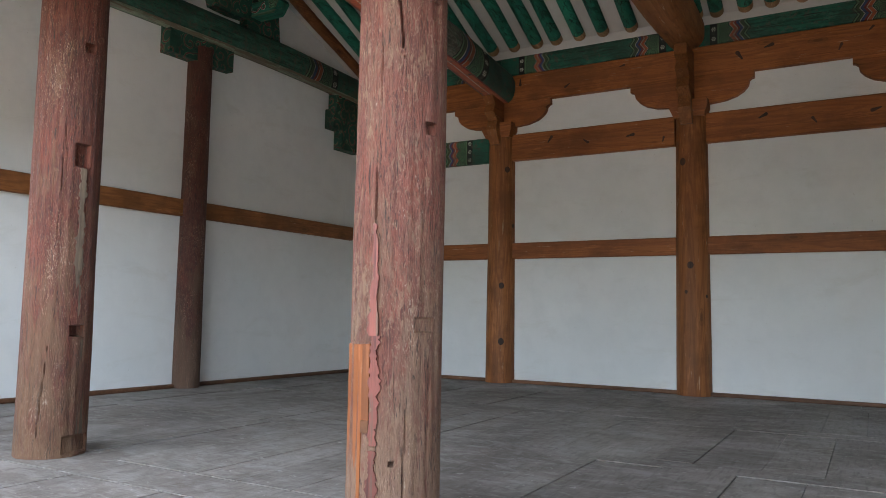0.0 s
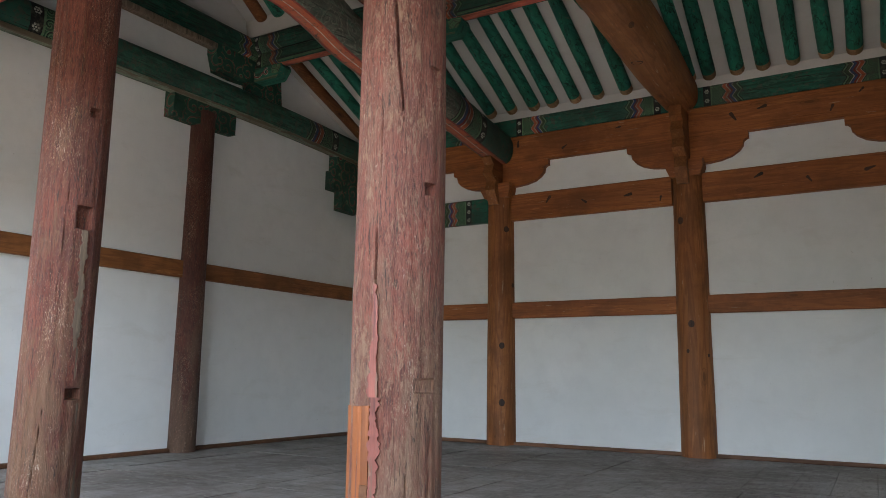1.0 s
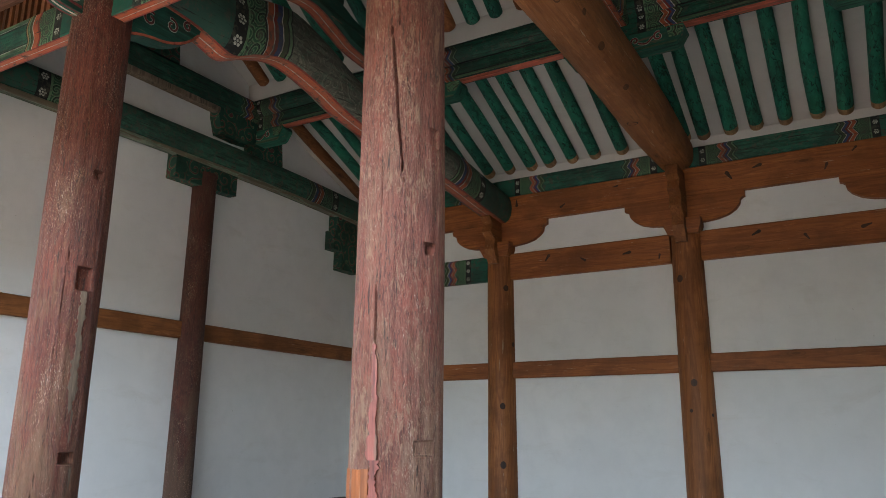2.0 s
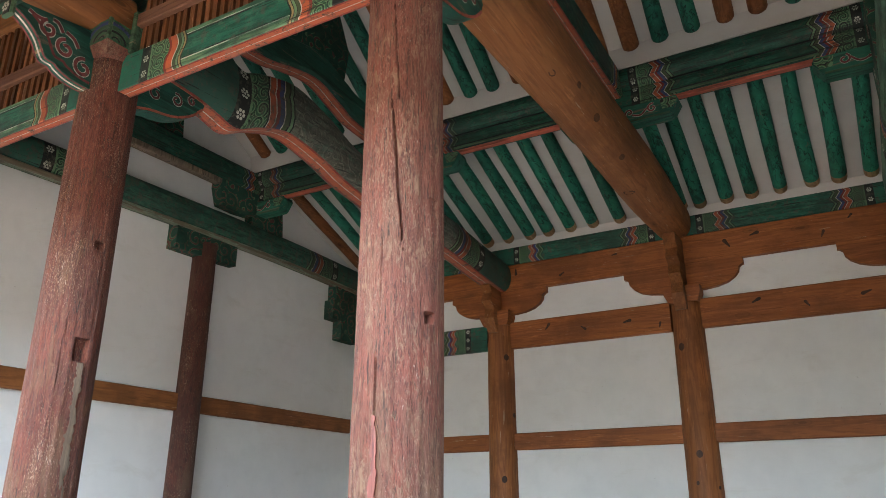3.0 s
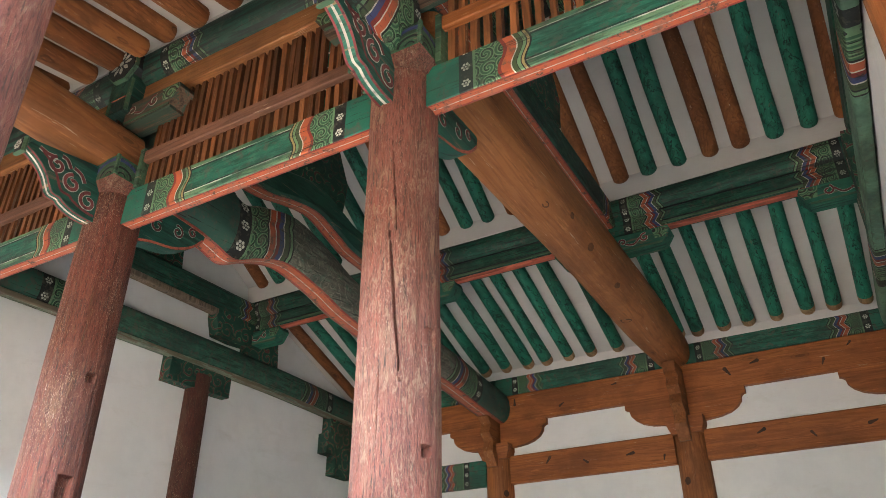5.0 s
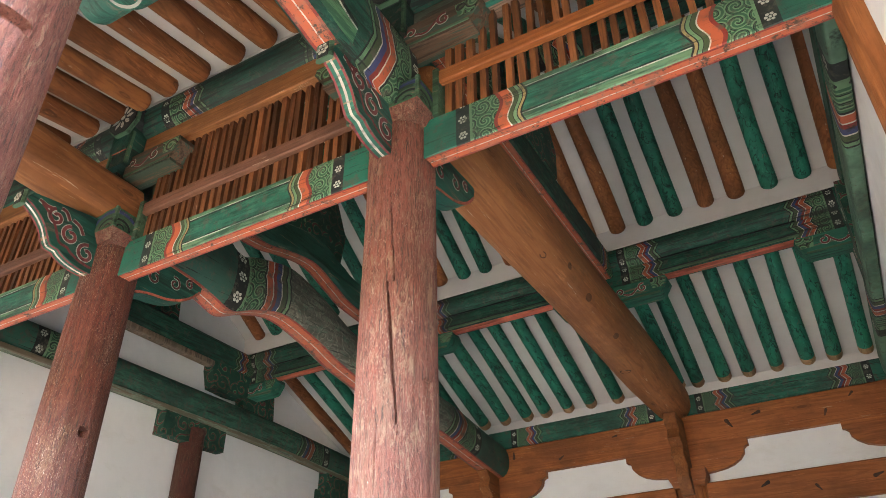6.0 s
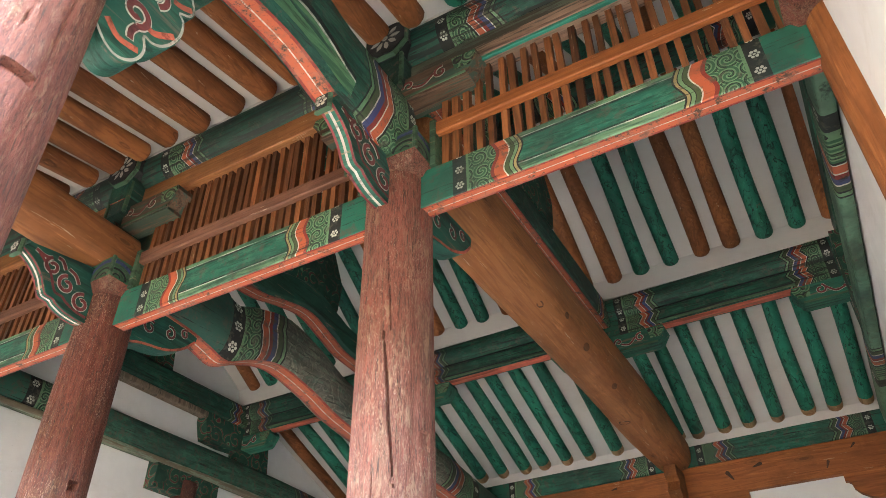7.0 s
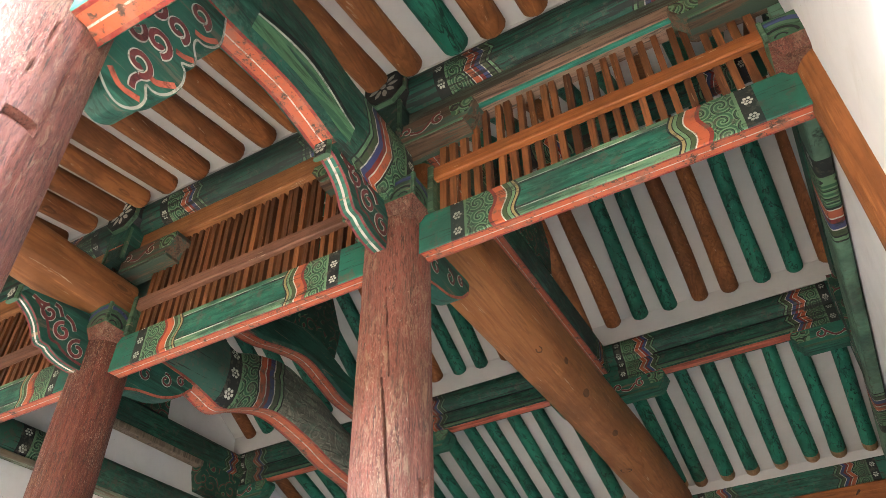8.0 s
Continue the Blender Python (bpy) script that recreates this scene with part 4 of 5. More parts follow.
def build_purlins():
    spans = ((X0, X1), (X1, X2), (X2, X3))
    for i, (a, b) in enumerate(spans):
        # over the inner posts
        if i < 2:
            bm = bar(bmesh.new(), (a, YI, 4.755), (b, YI, 4.755), 0.14, 0.225)
            tagged(make("purlin_bearer", bm, BEARER_PINE), "broad bare pine bearer under the purlin above the grille", "beam", "purlin bearers")
        else:
            bm = bar(bmesh.new(), (a, YI, 4.745), (b, YI, 4.745), 0.13, 0.13)
            bearer = tagged(make("purlin_bearer", bm, GREY_GREEN), "faded grey-green bearer with worn bare edge above the grille", "beam", "purlin bearers")
            part("worn_strip", bar(bmesh.new(), (a + 0.2, YI - 0.01, 4.625), (b, YI - 0.01, 4.625), 0.16, 0.11), WORN_BARE, bearer, "bare brown wood with flaked paint")
            part("teal_strip", bar(bmesh.new(), (a + 0.2, YI - 0.075, 4.556), (b, YI - 0.075, 4.556), 0.024, 0.026, 0.003), TEAL, bearer, "thin teal painted strip")
        for y, z in ((YI, 4.98), (YM, 5.12), (YR, 6.36)):
            bm = sweep(bmesh.new(), line((a, y, z), (b, y, z), 2), log(0.34 if y == YI else 0.29, 0.34 if y == YI else 0.28, 2.2), [0] * 24)
            tagged(make("purlin", bm, MOTIF_INNER if y == YI else MOTIF_PURLIN), "round green purlin with painted bands at its ends", "purlin", "purlins")
        bm = sweep(bmesh.new(), line((a, YM, 4.89), (b, YM, 4.89), 2), boxy(0.15, 0.19), [0] * 8)
        bearer = tagged(make("purlin_bearer", bm, MOTIF_PURLIN), "painted bearer under the rear purlin with a red strip", "beam", "purlin bearers")
        part("red_strip", bar(bmesh.new(), (a + 0.5, YM - 0.03, 4.785), (b - 0.5, YM - 0.03, 4.785), 0.08, 0.035), RED_PAINT, bearer, "red painted strip")
        for name, z, tall, mat, say in (("edge_line", 4.986, 0.014, BLACK_PAINT, "black edge line"), ("edge_line", 4.826, 0.024, PALE_PAINT, "pale green edge line"), ("edge_line", 4.848, 0.010, BLACK_PAINT, "black edge line")):
            part(name, bar(bmesh.new(), (a + 0.55, YM - 0.078, z), (b - 0.55, YM - 0.078, z), 0.008, tall, 0.001), mat, bearer, say)


def build_great_beams():
    # bare pine beam from the inner post to the back wall
    path = curve_points([(YI + 0.12, 4.22), (3.3, 4.245), (4.5, 4.28), (6.0, 4.307), (7.5, 4.312), (8.5, 4.30), (YB + 0.1, 4.30)], 6)
    wob = [1 + 0.035 * math.sin(1.9 * y) for y, _ in path]
    tall = [1 - 0.25 * max(0, y - 7.8) for y, _ in path]
    bm = sweep(bmesh.new(), [(X2 - 0.018, y, z) for y, z in path], log(0.44, 0.60, 2.93, 32), sx=wob, sz=tall)
    beam = tagged(make("great_beam", bm, BEAM_PINE), "massive bare pine beam with knots and softened edges", "beam", "great beams")
    for y, across, up, r in ((3.55, 0.05, -0.295, 0.05), (4.6, 0.10, -0.275, 0.035), (5.5, 0.16, -0.23, 0.045), (6.3, 0.12, -0.265, 0.04), (7.1, -0.02, -0.30, 0.04), (5.0, 0.19, -0.16, 0.03)):
        a0 = math.atan2(up / 0.30, across / 0.22)
        bm = bmesh.new()
        ring = []
        for i in range(14):
            t = 2 * math.pi * i / 14
            a = a0 + r * math.sin(t) / 0.26
            c, q = math.cos(a), math.sin(a)
            ring.append(bm.verts.new((X2 - 0.018 + math.copysign(abs(c) ** (2 / 2.93), c) * 0.226, y + 1.3 * r * math.cos(t), 4.27 + 0.012 * (y - 3.3) + math.copysign(abs(q) ** (2 / 2.93), q) * 0.303)))
        bm.faces.new(ring)
        part("knot", bm, KNOT_LIGHT, beam, "brown knot in the wood")
    # painted cambered beam
    low = curve_points([(YI + 0.12, 3.95), (3.4, 3.93), (3.64, 3.89), (3.86, 3.855), (4.13, 3.99), (4.5, 4.105), (5.0, 4.05), (5.45, 3.95), (6.4, 3.87), (7.4, 3.88), (8.3, 3.8), (YB, 3.74)], 5)
    tall = [1.0 - 0.32 * min(1, max(0, (y - 3.3) / 2.2)) for y, _ in low]
    bm = bmesh.new()
    prof = [(-0.15, 0.05), (-0.10, 0.0), (0.10, 0.0), (0.15, 0.05), (0.185, 0.14), (0.20, 0.28), (0.19, 0.42), (0.15, 0.55), (0.08, 0.6),
            (-0.08, 0.6), (-0.15, 0.55), (-0.19, 0.42), (-0.20, 0.28), (-0.185, 0.14)]
    sweep(bm, [(X1, y, z) for y, z in low], prof, [0, 1] + [0] * 12, sz=tall)
    tagged(make("great_beam", bm, [MOTIF_GREY, SOFFIT]), "cambered painted beam with an orange underside and grey scrollwork", "beam", "great beams")
    # upper beams
    path = curve_points([(YI - 0.2, 4.67), (3.5, 4.68), (4.14, 4.72), (4.5, 4.82), (4.87, 4.88), (5.25, 4.78), (5.6, 4.71), (YM + 0.2, 4.68)], 5)
    bm = sweep(bmesh.new(), [(X1, y, z + 0.13) for y, z in path], boxy(0.22, 0.3, 0.03), [0, 1, 0, 0, 0, 0, 0, 0])
    tagged(make("upper_beam", bm, [GREEN_PAINT_Y, SOFFIT]), "curved upper beam, dark green with a red-orange underside", "beam", "upper beams")
    bm = sweep(bmesh.new(), line((X2, YI - 0.2, 5.06), (X2, YM + 0.2, 5.06), 8), boxy(0.15, 0.30, 0.02), [0, 1, 0, 0, 0, 0, 0, 0])
    tagged(make("upper_beam", bm, [MOTIF_BEAM, SOFFIT]), "straight upper beam, dark green with painted ends", "beam", "upper beams")
    for x, z in ((X1, 5.08), (X2, 5.21)):
        outline = [(4.35, z), (5.25, z), (5.3, z + 0.35), (5.12, z + 0.7), (5.0, 6.24), (4.6, 6.24), (4.48, z + 0.7), (4.3, z + 0.35)]
        tagged(make("ridge_post", board(bmesh.new(), outline, x, 0.16, 1), CARVED, smooth=False), "dark carved ridge post panel on an upper beam", "post", "ridge posts")


def build_porch_beams():
    path = curve_points([(YF - 0.1, 3.80), (0.92, 3.885), (1.25, 3.915), (1.45, 3.94), (1.66, 3.955), (1.85, 3.93), (2.0, 3.9), (2.2, 3.89), (YI - 0.06, 3.9)], 5)
    prof = [(-0.10, 0.035), (-0.07, 0.0), (0.07, 0.0), (0.10, 0.035), (0.125, 0.13), (0.14, 0.26), (0.135, 0.40), (0.115, 0.52), (0.07, 0.57),
            (-0.07, 0.57), (-0.115, 0.52), (-0.135, 0.40), (-0.14, 0.26), (-0.125, 0.13)]
    bm = sweep(bmesh.new(), [(X2, y, z) for y, z in path], prof, [0, 1] + [0] * 12)
    for f in bm.faces:  # the orange stops where the bracket wing takes over
        if f.calc_center_median().y > 2.04:
            f.material_index = 0
    beam = tagged(make("porch_beam", bm, [MOTIF_PORCH, SOFFIT]), "arched green porch beam with an orange underside", "beam", "porch beams")
    # the pale lower band of its sides with a black and a white line over it
    for s in (-1, 1):
        for name, lo, hi, lift, mat, say in (("side_band", 0.04, 0.125, 0.003, BAND_GREEN, "mid green lower band"), ("band_line", 0.125, 0.138, 0.004, WHITE_PAINT, "thin white line"),
                                             ("band_line", 0.138, 0.162, 0.004, BLACK_PAINT, "black line")):
            bm = bmesh.new()
            rows = []
            for y, z in path:
                if 1.28 < y < 2.13:
                    rise = 1 + 0.5 * math.sin(math.pi * (y - 1.28) / 0.85)
                    row = []
                    for h in (lo, hi):
                        h = 0.04 + (h - 0.04) * rise if h > 0.04 else h
                        out = 0.10 + (h - 0.035) * 0.263 if h < 0.13 else 0.125 + (h - 0.13) * 0.115
                        row.append(bm.verts.new((X2 + s * (out + lift), y, z + h)))
                    rows.append(row)
            for p, q in zip(rows, rows[1:]):
                bm.faces.new((p[0], p[1], q[1], q[0]))
            part(name, bm, mat, beam, say)
    path = [(X1, y, 4.20 + 0.012 * math.sin(2 * y)) for y in (YF - 0.1, 1.0, 1.5, 2.0, 2.4, YI)]
    bm = sweep(bmesh.new(), path, log(0.34, 0.36, 3.2))
    tagged(make("porch_beam", bm, BEAM_PINE), "bare pine porch beam", "beam", "porch beams")


def spiral(cy, cz, r, start, turns, flip=1, n=26):
    """A C-scroll: 2D points that wind in round a centre."""
    out = []
    for i in range(n + 1):
        w = i / n
        a = start + flip * turns * 2 * math.pi * w
        out.append((cy + r * (1 - 0.72 * w) * math.cos(a), cz + r * (1 - 0.72 * w) * math.sin(a)))
    return out


def paint_scrolls(owner, lines_, wide, at, half, axis, faces=(1,)):
    """Crimson scroll lines with pale outlines on the sides of a board."""
    for face in faces:
        for pts in lines_:
            scroll = part("scroll", ribbon(bmesh.new(), pts, wide, half + 0.006, at, axis, face), CRIMSON, owner, "crimson painted scroll")
            part("outline", ribbon(bmesh.new(), pts, wide * 1.45, half + 0.003, at, axis, face), WHITE_PAINT, scroll, "thin white outline")


def flower(bm, x, y, z, r, k=6):
    """A small white flower of round petals on a face that looks along -y."""
    for i in range(k + 1):
        a = 2 * math.pi * i / k
        cx, cz, rr = (x + r * 0.62 * math.cos(a), z + r * 0.62 * math.sin(a), r * 0.3) if i < k else (x, z, r * 0.22)
        bm.faces.new([bm.verts.new((cx + rr * math.cos(t), y, cz + rr * math.sin(t))) for t in (2 * math.pi * j / 10 for j in range(10))])
    return bm


def build_wing(x, y, z, nose=True):
    """The wing bracket on an inner post's porch side: a carved board with scrolls, a painted nose and a flower at its tip."""
    wing = thing("bracket_wing", "green wing-shaped bracket with crimson scrolls and a white-lined nose", "bracket", "bracket wings")
    edge = curve_points([(-0.74, -0.015), (-0.68, -0.04), (-0.615, -0.08), (-0.555, -0.14), (-0.515, -0.21), (-0.485, -0.245), (-0.43, -0.25), (-0.40, -0.27), (-0.33, -0.295), (-0.25, -0.305), (-0.16, -0.305)], 4)
    outline = [(y - 0.16, z + 0.13), (y - 0.70, z + 0.04)] + [(y + a, z + b) for a, b in edge]
    part("board", board(bmesh.new(), outline, x, 0.09, 1), WING_GREEN, wing)
    line_in = [(y + a + 0.045, z + b + 0.035) for a, b in edge[4:-3]]
    for face in (1, -1):
        part("edge_line", ribbon(bmesh.new(), line_in, 0.02, 0.049, x, 1, face), CRIMSON, wing, "crimson edge line")
    low, mid = bmesh.new(), bmesh.new()
    for bm, half, lift in ((low, 0.043, 0.003), (mid, 0.008, 0.007)):
        vs = [[bm.verts.new((x + s * half, y + a - lift, z + b - lift)) for s in (-1, 1)] for a, b in edge]
        for p, q in zip(vs, vs[1:]):
            bm.faces.new((p[0], p[1], q[1], q[0]))
    part("nose", low, PALE_GREEN_NOSE, wing, "pale green nose of the bracket")
    part("nose_line", mid, WHITE_PAINT, wing, "white line down the nose")
    for s in (-1, 1):
        bm = bmesh.new()
        vs = [[bm.verts.new((x + s * (0.038 + d), y + a - 0.007, z + b - 0.007)) for d in (-0.008, 0.007)] for a, b in edge]
        for p, q in zip(vs, vs[1:]):
            bm.faces.new((p[0], p[1], q[1], q[0]))
        part("nose_edge", bm, CRIMSON, wing, "crimson edge of the nose")
    part("tip", block(bmesh.new(), x - 0.054, x + 0.054, y - 0.766, y - 0.735, z - 0.078, z + 0.03, 0.012), PALE_PAINT, wing, "pale green frame of the tip")
    part("tip_panel", block(bmesh.new(), x - 0.045, x + 0.045, y - 0.77, y - 0.74, z - 0.072, z + 0.022, 0.015), BLACK_PAINT, wing, "black tip panel")
    part("tip_flower", flower(bmesh.new(), x, y - 0.775, z - 0.025, 0.042), WHITE_PAINT, wing, "white painted flower")
    curls = [spiral(y - 0.515, z - 0.045, 0.06, 1.9, 1.15), spiral(y - 0.385, z - 0.12, 0.066, 1.7, 1.1), spiral(y - 0.245, z - 0.19, 0.07, 1.5, 1.1),
             curve_points([(y - 0.66, z + 0.01), (y - 0.60, z - 0.005), (y - 0.55, z + 0.0)], 5),
             curve_points([(y - 0.50, z + 0.035), (y - 0.46, z + 0.03), (y - 0.42, z - 0.02)], 5),
             curve_points([(y - 0.40, z + 0.0), (y - 0.34, z - 0.02), (y - 0.30, z - 0.07)], 5)]
    paint_scrolls(wing, curls, 0.024, x, 0.045, 1, (1, -1))
    return wing


def build_front_ornament():
    """The carved bracket that fills the corner under the porch beam at the front post."""
    orn = thing("corner_bracket", "carved green corner bracket with crimson scrolls under the porch beam", "bracket")
    edge = curve_points([(0.755, 3.05), (0.80, 3.0), (0.835, 2.97), (0.88, 2.955), (0.925, 2.975), (0.96, 3.02), (0.972, 3.08), (0.955, 3.14), (0.99, 3.14), (1.03, 3.165), (1.065, 3.22), (1.09, 3.30),
                         (1.085, 3.37), (1.06, 3.40), (1.10, 3.43), (1.115, 3.48), (1.085, 3.55), (1.09, 3.60), (1.13, 3.61), (1.18, 3.66), (1.205, 3.75), (1.19, 3.90)], 4)
    part("board", board(bmesh.new(), [(0.74, 3.98)] + edge + [(1.19, 3.98)], X2, 0.12, 1), ORNAMENT_GREEN, orn)
    for face in (1, -1):
        for pts in (((0.80, 3.09), (0.86, 3.045), (0.945, 3.06)), ((0.93, 3.21), (0.98, 3.20), (1.06, 3.27)), ((1.01, 3.44), (1.05, 3.45), (1.10, 3.48)), ((1.06, 3.64), (1.12, 3.66), (1.18, 3.72))):
            part("edge_line", ribbon(bmesh.new(), curve_points(list(pts), 6), 0.028, 0.064, X2, 1, face), RED_PAINT, orn, "red band along a lobe")
        part("rim_line", ribbon(bmesh.new(), [(a - 0.008, b + 0.008) for a, b in edge], 0.012, 0.064, X2, 1, face), WHITE_PAINT, orn, "white rim line")
    curls = [spiral(0.89, 3.22, 0.062, 5.0, 1.1), spiral(0.93, 3.40, 0.066, 5.2, 1.15), spiral(0.985, 3.56, 0.06, 5.4, 1.1), spiral(0.83, 3.36, 0.05, 1.2, 1.0, -1),
             spiral(1.06, 3.76, 0.06, 5.4, 1.1), spiral(0.87, 3.56, 0.05, 1.2, 1.0, -1), curve_points([(0.91, 3.16), (0.895, 3.12), (0.90, 3.08)], 5)]
    paint_scrolls(orn, curls, 0.026, X2, 0.06, 1, (1, -1))


def build_beam_ends():
    """Eight-sided painted beam ends that poke out over the inner posts."""
    for x in (X1, X2):
        end = thing("beam_end", "eight-sided black beam end with a white flower", "beam end", "beam ends")
        z, y, r = 4.965, YI - 0.22, 0.165
        ring = [(r * math.cos(math.pi / 8 + i * math.pi / 4), r * 1.02 * math.sin(math.pi / 8 + i * math.pi / 4)) for i in range(8)]
        part("stub", sweep(bmesh.new(), [(x, y, z), (x, YI - 0.02, z)], ring, side=(1, 0, 0)), BLACK_PAINT, end)
        part("rim", sweep(bmesh.new(), [(x, y - 0.012, z), (x, y + 0.02, z)], [(a * 1.03, b * 1.03) for a, b in ring], side=(1, 0, 0)), PALE_PAINT, end, "pale rim")
        part("face", sweep(bmesh.new(), [(x, y - 0.018, z), (x, y, z)], [(a * 0.96, b * 0.96) for a, b in ring], side=(1, 0, 0)), BLACK_PAINT, end, "black face")
        bm = bmesh.new()
        for i in range(9):
            a = 2 * math.pi * i / 9
            c, s = math.cos(a), math.sin(a)
            bm.faces.new([bm.verts.new((x + c * u - s * v, y - 0.023, z + s * u + c * v)) for u, v in
                          ((0.035, 0.0), (0.06, 0.016), (0.09, 0.018), (0.118, 0.0), (0.09, -0.018), (0.06, -0.016))])
        bm.faces.new([bm.verts.new((x + 0.024 * math.cos(t), y - 0.023, z + 0.024 * math.sin(t))) for t in (2 * math.pi * j / 10 for j in range(10))])
        part("flower", bm, WHITE_PAINT, end, "white painted flower")
        # the dark painted block between beam end and capital
        part("block", block(bmesh.new(), x - 0.10, x + 0.10, YI - 0.19, YI - 0.03, 4.52, 4.82, 0.02), DARK_GREEN, end, "dark green block with pale edges")
        for s in (-1, 1):
            part("edge", block(bmesh.new(), x + s * 0.1 - 0.012, x + s * 0.1 + 0.012, YI - 0.2, YI - 0.17, 4.52, 4.82, 0.004), PALE_PAINT, end, "pale edge strip")


def build_purlin_brackets():
    """Short carved boards that carry the purlins beside each frame."""
    for y, z, xs in ((YM, 4.60, ((X0, 1), (X1, -1), (X1, 1), (X2, -1), (X2, 1), (X3, -1))), (YI - 0.05, 4.42, ((X1, -1), (X1, 1), (X2, -1), (X2, 1), (X3, -1)))):
        for x, s in xs:
            arm = thing("purlin_bracket", "dark green carved bracket with a crimson scroll under a purlin", "bracket", "purlin brackets")
            outline = [(x + s * 0.05, z + 0.18), (x + s * 0.60, z + 0.18), (x + s * 0.62, z + 0.13), (x + s * 0.55, z + 0.02), (x + s * 0.52, z), (x + s * 0.05, z)]
            part("board", board(bmesh.new(), outline, y, 0.18, 0), GREEN_PAINT if y == YM else WORN_BROWN, arm)
            part("edge", bar(bmesh.new(), (x + s * 0.06, y - 0.092, z + 0.008), (x + s * 0.53, y - 0.092, z + 0.008), 0.008, 0.02, 0.002), PALE_PAINT, arm, "pale lower edge")
            if y != YM:
                part("worn_edge", bar(bmesh.new(), (x + s * 0.08, y - 0.02, z - 0.012), (x + s * 0.54, y - 0.02, z - 0.012), 0.13, 0.024, 0.004), WORN_BROWN, arm, "bare brown underside with flaked paint")
            tip = [(x + s * 0.44, z + 0.165), (x + s * 0.60, z + 0.165), (x + s * 0.605, z + 0.13), (x + s * 0.56, z + 0.06), (x + s * 0.46, z + 0.06)]
            part("tip_panel", board(bmesh.new(), tip, y - 0.093, 0.008, 0), SCROLL, arm, "pale green scroll panel")
            curls = [spiral(x + s * 0.36, z + 0.10, 0.05, 1.2, 1.0, s), curve_points([(x + s * 0.31, z + 0.11), (x + s * 0.24, z + 0.05), (x + s * 0.16, z + 0.07)], 6),
                     spiral(x + s * 0.13, z + 0.10, 0.04, 3.5, 0.9, -s)]
            paint_scrolls(arm, curls, 0.018, y, 0.09, 0, (-1,))


def build_left_gable():
    path = curve_points([(YI, 4.225), (3.8, 4.245), (5.4, 4.262), (6.6, 4.275), (7.6, 4.265), (8.9, 4.22)], 4)
    bm = sweep(bmesh.new(), [(X0 + lean(y), y, z) for y, z in path], log(0.28, 0.36, 3.0), [0] * 24)
    uv = bm.loops.layers.uv.verify()
    for f in bm.faces:
        if f.calc_center_median().y < 5.8:
            for loop in f.loops:
                loop[uv].uv.x = loop.vert.co.y - YI - 0.5
    beam = tagged(make("gable_beam", bm, MOTIF_GABLE), "long weathered green beam against the gable wall", "beam", "gable beams")
    strip = [(X0 + 0.085 + lean(y), y, z - 0.185) for y, z in path]
    part("lower_edge", sweep(bmesh.new(), strip, boxy(0.10, 0.05, 0.004)), PALE_WORN, beam, "pale worn lower edge")
    bm = sweep(bmesh.new(), line((X0 + lean(YI), YI, 5.03), (X0 + lean(YM + 0.2), YM + 0.2, 5.03), 2), boxy(0.22, 0.32, 0.05), [0] * 8)
    upper = tagged(make("gable_beam", bm, MOTIF_PURLIN), "upper painted beam against the gable wall", "beam", "gable beams")
    part("lower_edge", bar(bmesh.new(), (X0 + 0.06 + lean(YI), YI, 4.835), (X0 + 0.06 + lean(6.06), 6.06, 4.835), 0.12, 0.07), BARE, upper, "bare worn lower edge")
    boards = [([(5.5, 4.12), (5.5, 3.785), (5.85, 3.785), (6.46, 3.81), (6.46, 4.12)], "carved dark green bracket board on the gable post"),
              ([(8.38, 4.06), (8.38, 3.81), (8.31, 3.81), (8.31, 3.53), (8.52, 3.53), (8.52, 3.26), (8.95, 3.26), (8.95, 4.06)], "stepped dark green bracket boards at the corner"),
              ([(6.05, 4.88), (6.05, 4.76), (6.12, 4.54), (6.4, 4.53), (6.64, 4.55), (6.66, 4.42), (7.25, 4.40), (7.2, 4.88)], "carved dark green bracket board under the upper beam"),
              ([(4.2, 5.19), (5.45, 5.19), (5.42, 5.5), (5.2, 5.9), (4.4, 5.9), (4.2, 5.5)], "dark carved panel under the ridge at the gable")]
    for outline, label in boards:
        thing_ = thing("bracket_board", label, "bracket", "bracket boards")
        part("board", board(bmesh.new(), outline, X0 + 0.03 + lean(outline[0][0]), 0.16, 1), CARVED, thing_)


def build_right_gable():
    bm = sweep(bmesh.new(), line((0.53, YI, 4.33), (0.53, 8.95, 4.30), 4), log(0.118, 0.30, 5.0), [0] * 24)
    tagged(make("gable_beam", bm, MOTIF_RIGHT), "weathered green beam against the gable wall", "beam", "gable beams")
    bm = sweep(bmesh.new(), line((0.574, YI, 5.2), (0.574, YM + 0.3, 5.2), 2), boxy(0.05, 0.24, 0.012), [0] * 8)
    tagged(make("gable_beam", bm, MOTIF_PURLIN), "upper painted beam against the gable wall", "beam", "gable beams")
    strut = thing("gable_strut", "dark green painted strut board between the gable beams", "bracket")
    part("board", board(bmesh.new(), [(6.35, 5.05), (6.35, 4.5), (6.6, 4.3), (7.05, 4.3), (7.05, 5.05)], 0.53, 0.12, 1), CARVED, strut)
    paint_scrolls(strut, [spiral(6.55, 4.8, 0.07, 1, 1.1), spiral(6.8, 4.55, 0.07, 2, 1.1, -1)], 0.018, 0.53, 0.06, 1, (-1,))


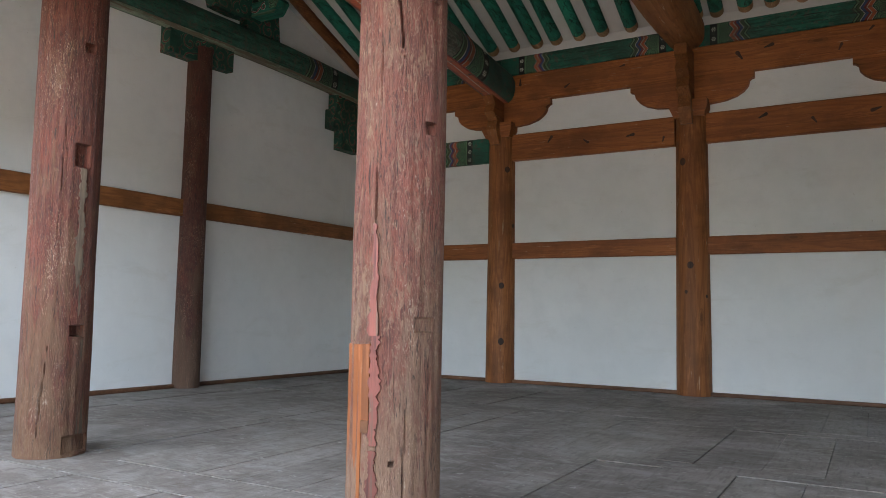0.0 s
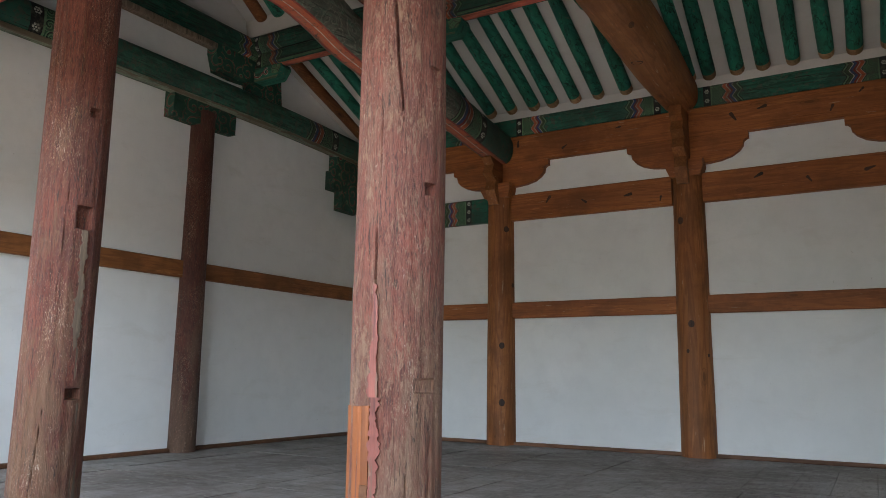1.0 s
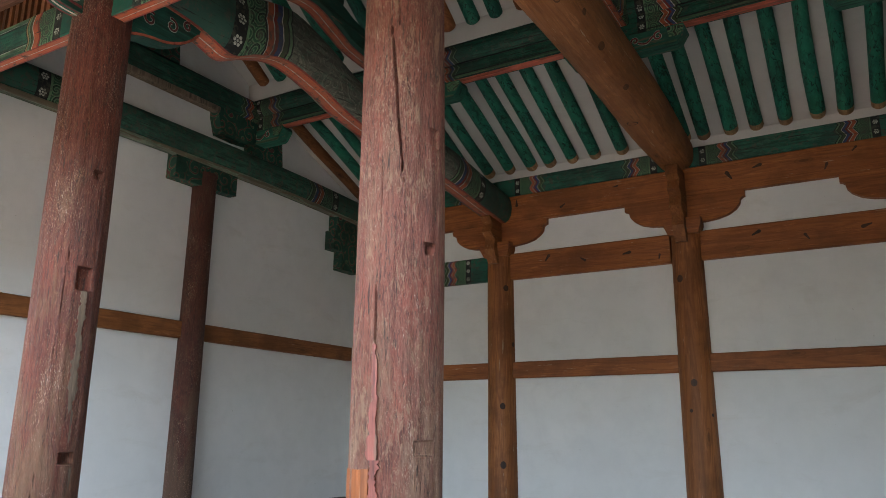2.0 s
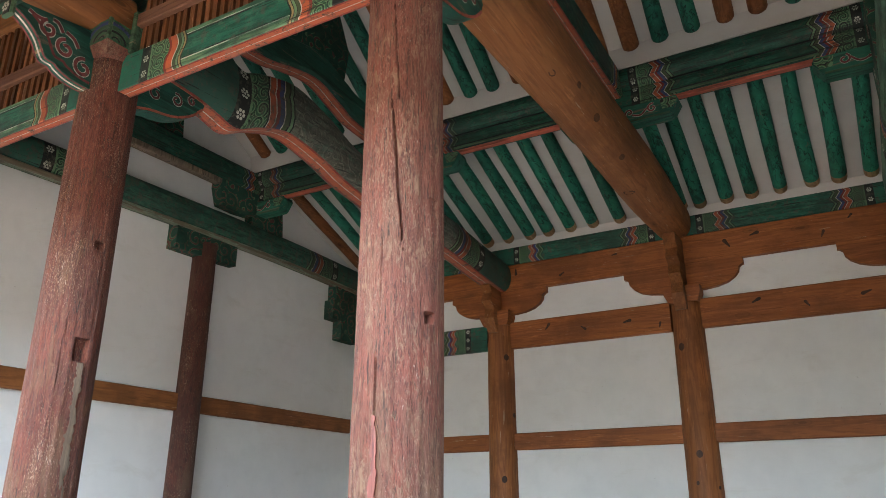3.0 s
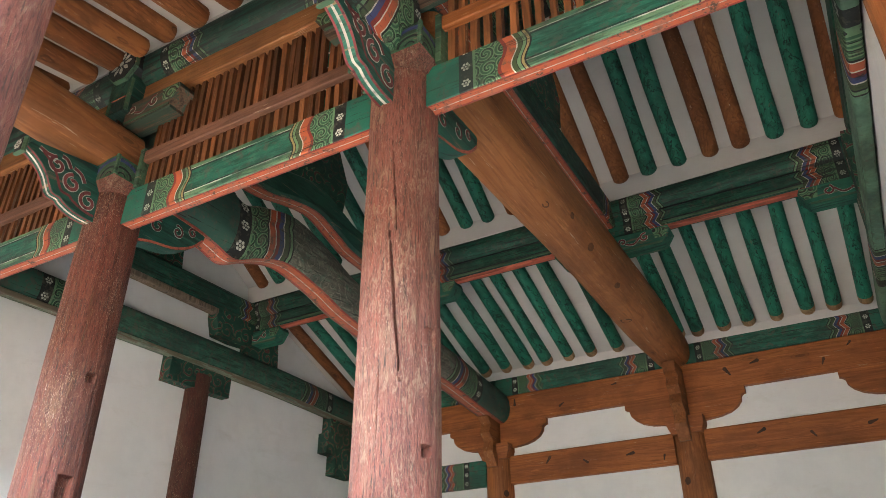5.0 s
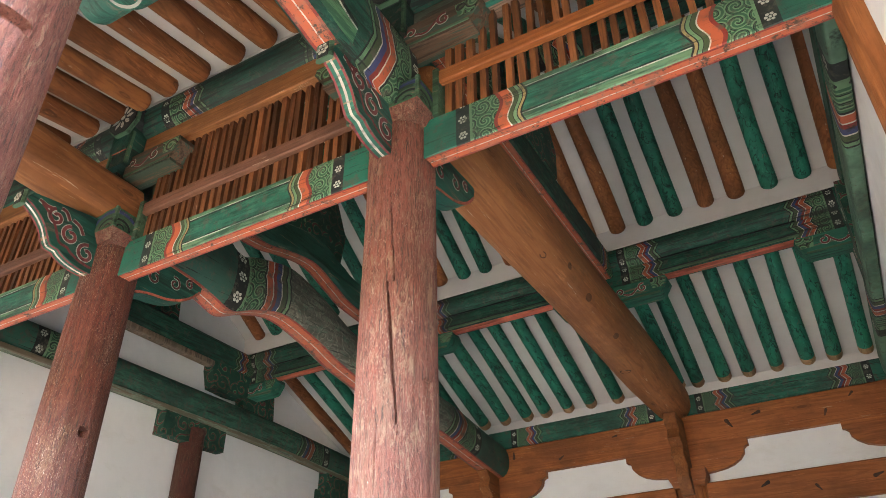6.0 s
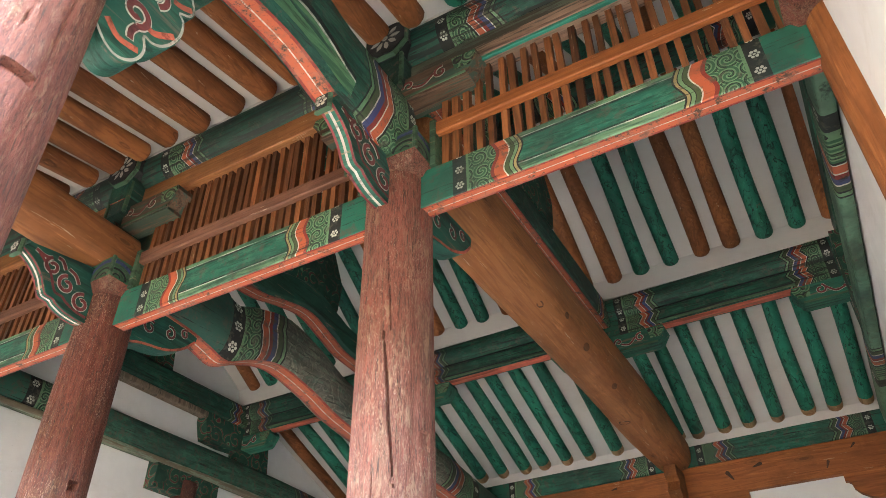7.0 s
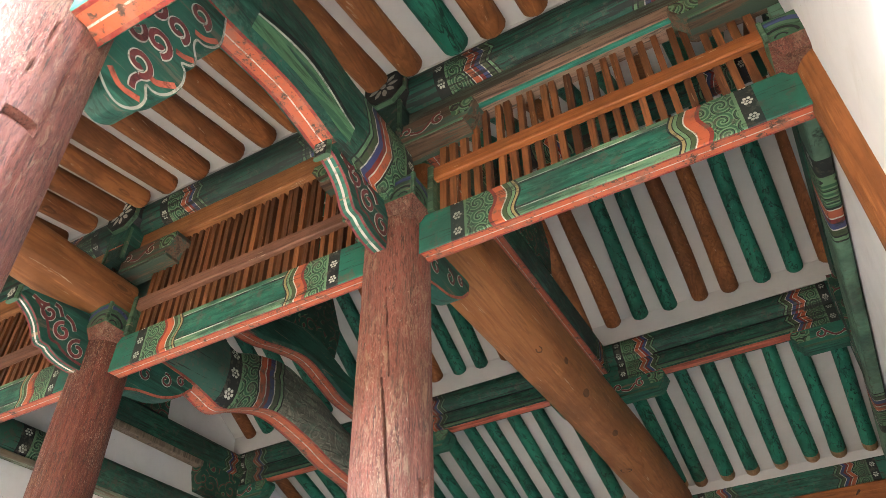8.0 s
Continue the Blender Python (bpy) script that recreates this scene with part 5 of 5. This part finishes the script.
def build_back_brackets():
    for x in (X1 - 0.015, X2 + 0.015, X3):
        s = []
        for a, z in ((0.0, 3.41), (0.24, 3.412), (0.40, 3.43), (0.52, 3.465), (0.605, 3.52), (0.65, 3.575), (0.66, 3.63), (0.69, 3.655), (0.715, 3.66), (0.715, 3.74)):
            s.append((a, z))
        outline = [(x + a, z) for a, z in s] + [(x - a, z) for a, z in reversed(s[1:])]
        bm = board(bmesh.new(), outline, YB, 0.15, 0)
        tagged(make("scalloped_bracket", bm, PINE_X), "pine bracket with scalloped ends under the plate", "bracket", "scalloped brackets")
        bm = bmesh.new()
        lo, hi = ([bm.verts.new((x + p * w, YB + q * w, z)) for p, q in ((-1, -1), (1, -1), (1, 1), (-1, 1))] for w, z in ((0.175, 3.26), (0.215, 3.36)))
        up = [bm.verts.new((v.co.x, v.co.y, 3.45)) for v in hi]
        for low, top in ((lo, hi), (hi, up)):
            for j in range(4):
                bm.faces.new((low[j], low[(j + 1) % 4], top[(j + 1) % 4], top[j]))
        bm.faces.new(lo), bm.faces.new(up)
        tagged(make("capital", bm, PINE_X), "small pine capital block on a back post", "capital", "capitals")
        out = [(YB, 4.05), (8.58, 4.05), (8.56, 3.92), (8.66, 3.88), (8.6, 3.76), (8.7, 3.68), (8.64, 3.56), (8.76, 3.47), (8.72, 3.34), (8.83, 3.16), (YB, 3.16)]
        bm = board(bmesh.new(), out, x - 0.02, 0.14, 1)
        tagged(make("bracket_tongue", bm, PINE_Y), "carved pine bracket tongue jutting from a back post", "bracket", "bracket tongues")


def build_inner_capitals():
    for x in (X1, X2, X3 - 0.02):
        cap = thing("capital", "painted capital block with green and blue scrolls on an inner post", "capital", "capitals")
        bm = bmesh.new()
        lo = [bm.verts.new((x + p * 0.185, YI + q * 0.185, 3.80)) for p, q in ((-1, -1), (1, -1), (1, 1), (-1, 1))]
        hi = [bm.verts.new((x + p * 0.235, YI + q * 0.225, 3.87)) for p, q in ((-1, -1), (1, -1), (1, 1), (-1, 1))]
        for j in range(4):
            bm.faces.new((lo[j], lo[(j + 1) % 4], hi[(j + 1) % 4], hi[j]))
        bm.faces.new(lo), bm.faces.new(hi)
        part("foot", bm, OLD_RED, cap, "red-brown tapered foot")
        part("block", block(bmesh.new(), x - 0.235, x + 0.235, YI - 0.225, YI + 0.225, 3.87, 4.03, 0.015), BLOCK_GREEN, cap)
        for axis, at, face, c in ((0, YI - 0.225, -1, x - 0.2), (0, YI - 0.225, -1, x + 0.2), (1, x + 0.235, 1, YI - 0.2), (1, x + 0.235, 1, YI + 0.2)):
            turn = 1 if c in (x - 0.2, YI - 0.2) else -1
            for r, wide, mat, say in ((0.135, 0.012, PALE_PAINT, "pale outer ring"), (0.12, 0.03, BLUE_PAINT, "blue ring"), (0.092, 0.022, PALE_PAINT, "pale green ring"),
                                      (0.062, 0.016, BLACK_PAINT, "dark ring"), (0.042, 0.014, PALE_PAINT, "pale green ring"), (0.022, 0.01, BLACK_PAINT, "dark ring")):
                arc = [(c + turn * (0.03 + r * 1.25 * math.cos(t)), 3.878 + r * math.sin(t)) for t in (math.pi * j / 18 for j in range(19)) if 0.03 + r * 1.25 * math.cos(t) > -0.025]
                part("ring", ribbon(bmesh.new(), arc, wide, 0.004, at, axis, face), mat, cap, say)
        for p in (-1, 1):
            part("edge", block(bmesh.new(), x + p * 0.235 - 0.012, x + p * 0.235 + 0.012, YI - 0.235, YI - 0.21, 3.87, 4.03, 0.004), PALE_PAINT, cap, "pale edge")
        if x < 0:
            build_wing(x, YI, 3.87)
            out = curve_points([(YI + 0.15, 3.97), (3.48, 3.97), (3.53, 3.89), (3.49, 3.82), (3.40, 3.735), (3.25, 3.66), (3.05, 3.62), (YI + 0.15, 3.57)], 4)
            inner = thing("bracket_wing", "green wing-shaped bracket on the inner side of a post", "bracket", "bracket wings")
            part("board", board(bmesh.new(), out, x, 0.13, 1), WING_GREEN, inner)
            paint_scrolls(inner, [spiral(3.08, 3.78, 0.06, 1, 1.1), spiral(3.27, 3.82, 0.055, 2, 1.1, -1), spiral(3.41, 3.88, 0.04, 1, 1.1)], 0.018, x, 0.065, 1)
            part("rim_line", ribbon(bmesh.new(), [(a, b + 0.012) for a, b in out[10:]], 0.02, 0.069, x, 1, 1), RED_PAINT, inner, "red rim line")


build_ground()
build_walls()
build_front_infill()
build_ceiling()
build_posts()
build_wall_timbers()
build_lintels()
build_great_beams()
build_porch_beams()
build_purlins()
build_left_gable()
build_right_gable()
build_back_brackets()
build_inner_capitals()
build_front_ornament()
build_beam_ends()
build_purlin_brackets()
build_grilles()
build_rafters()
build_floor()
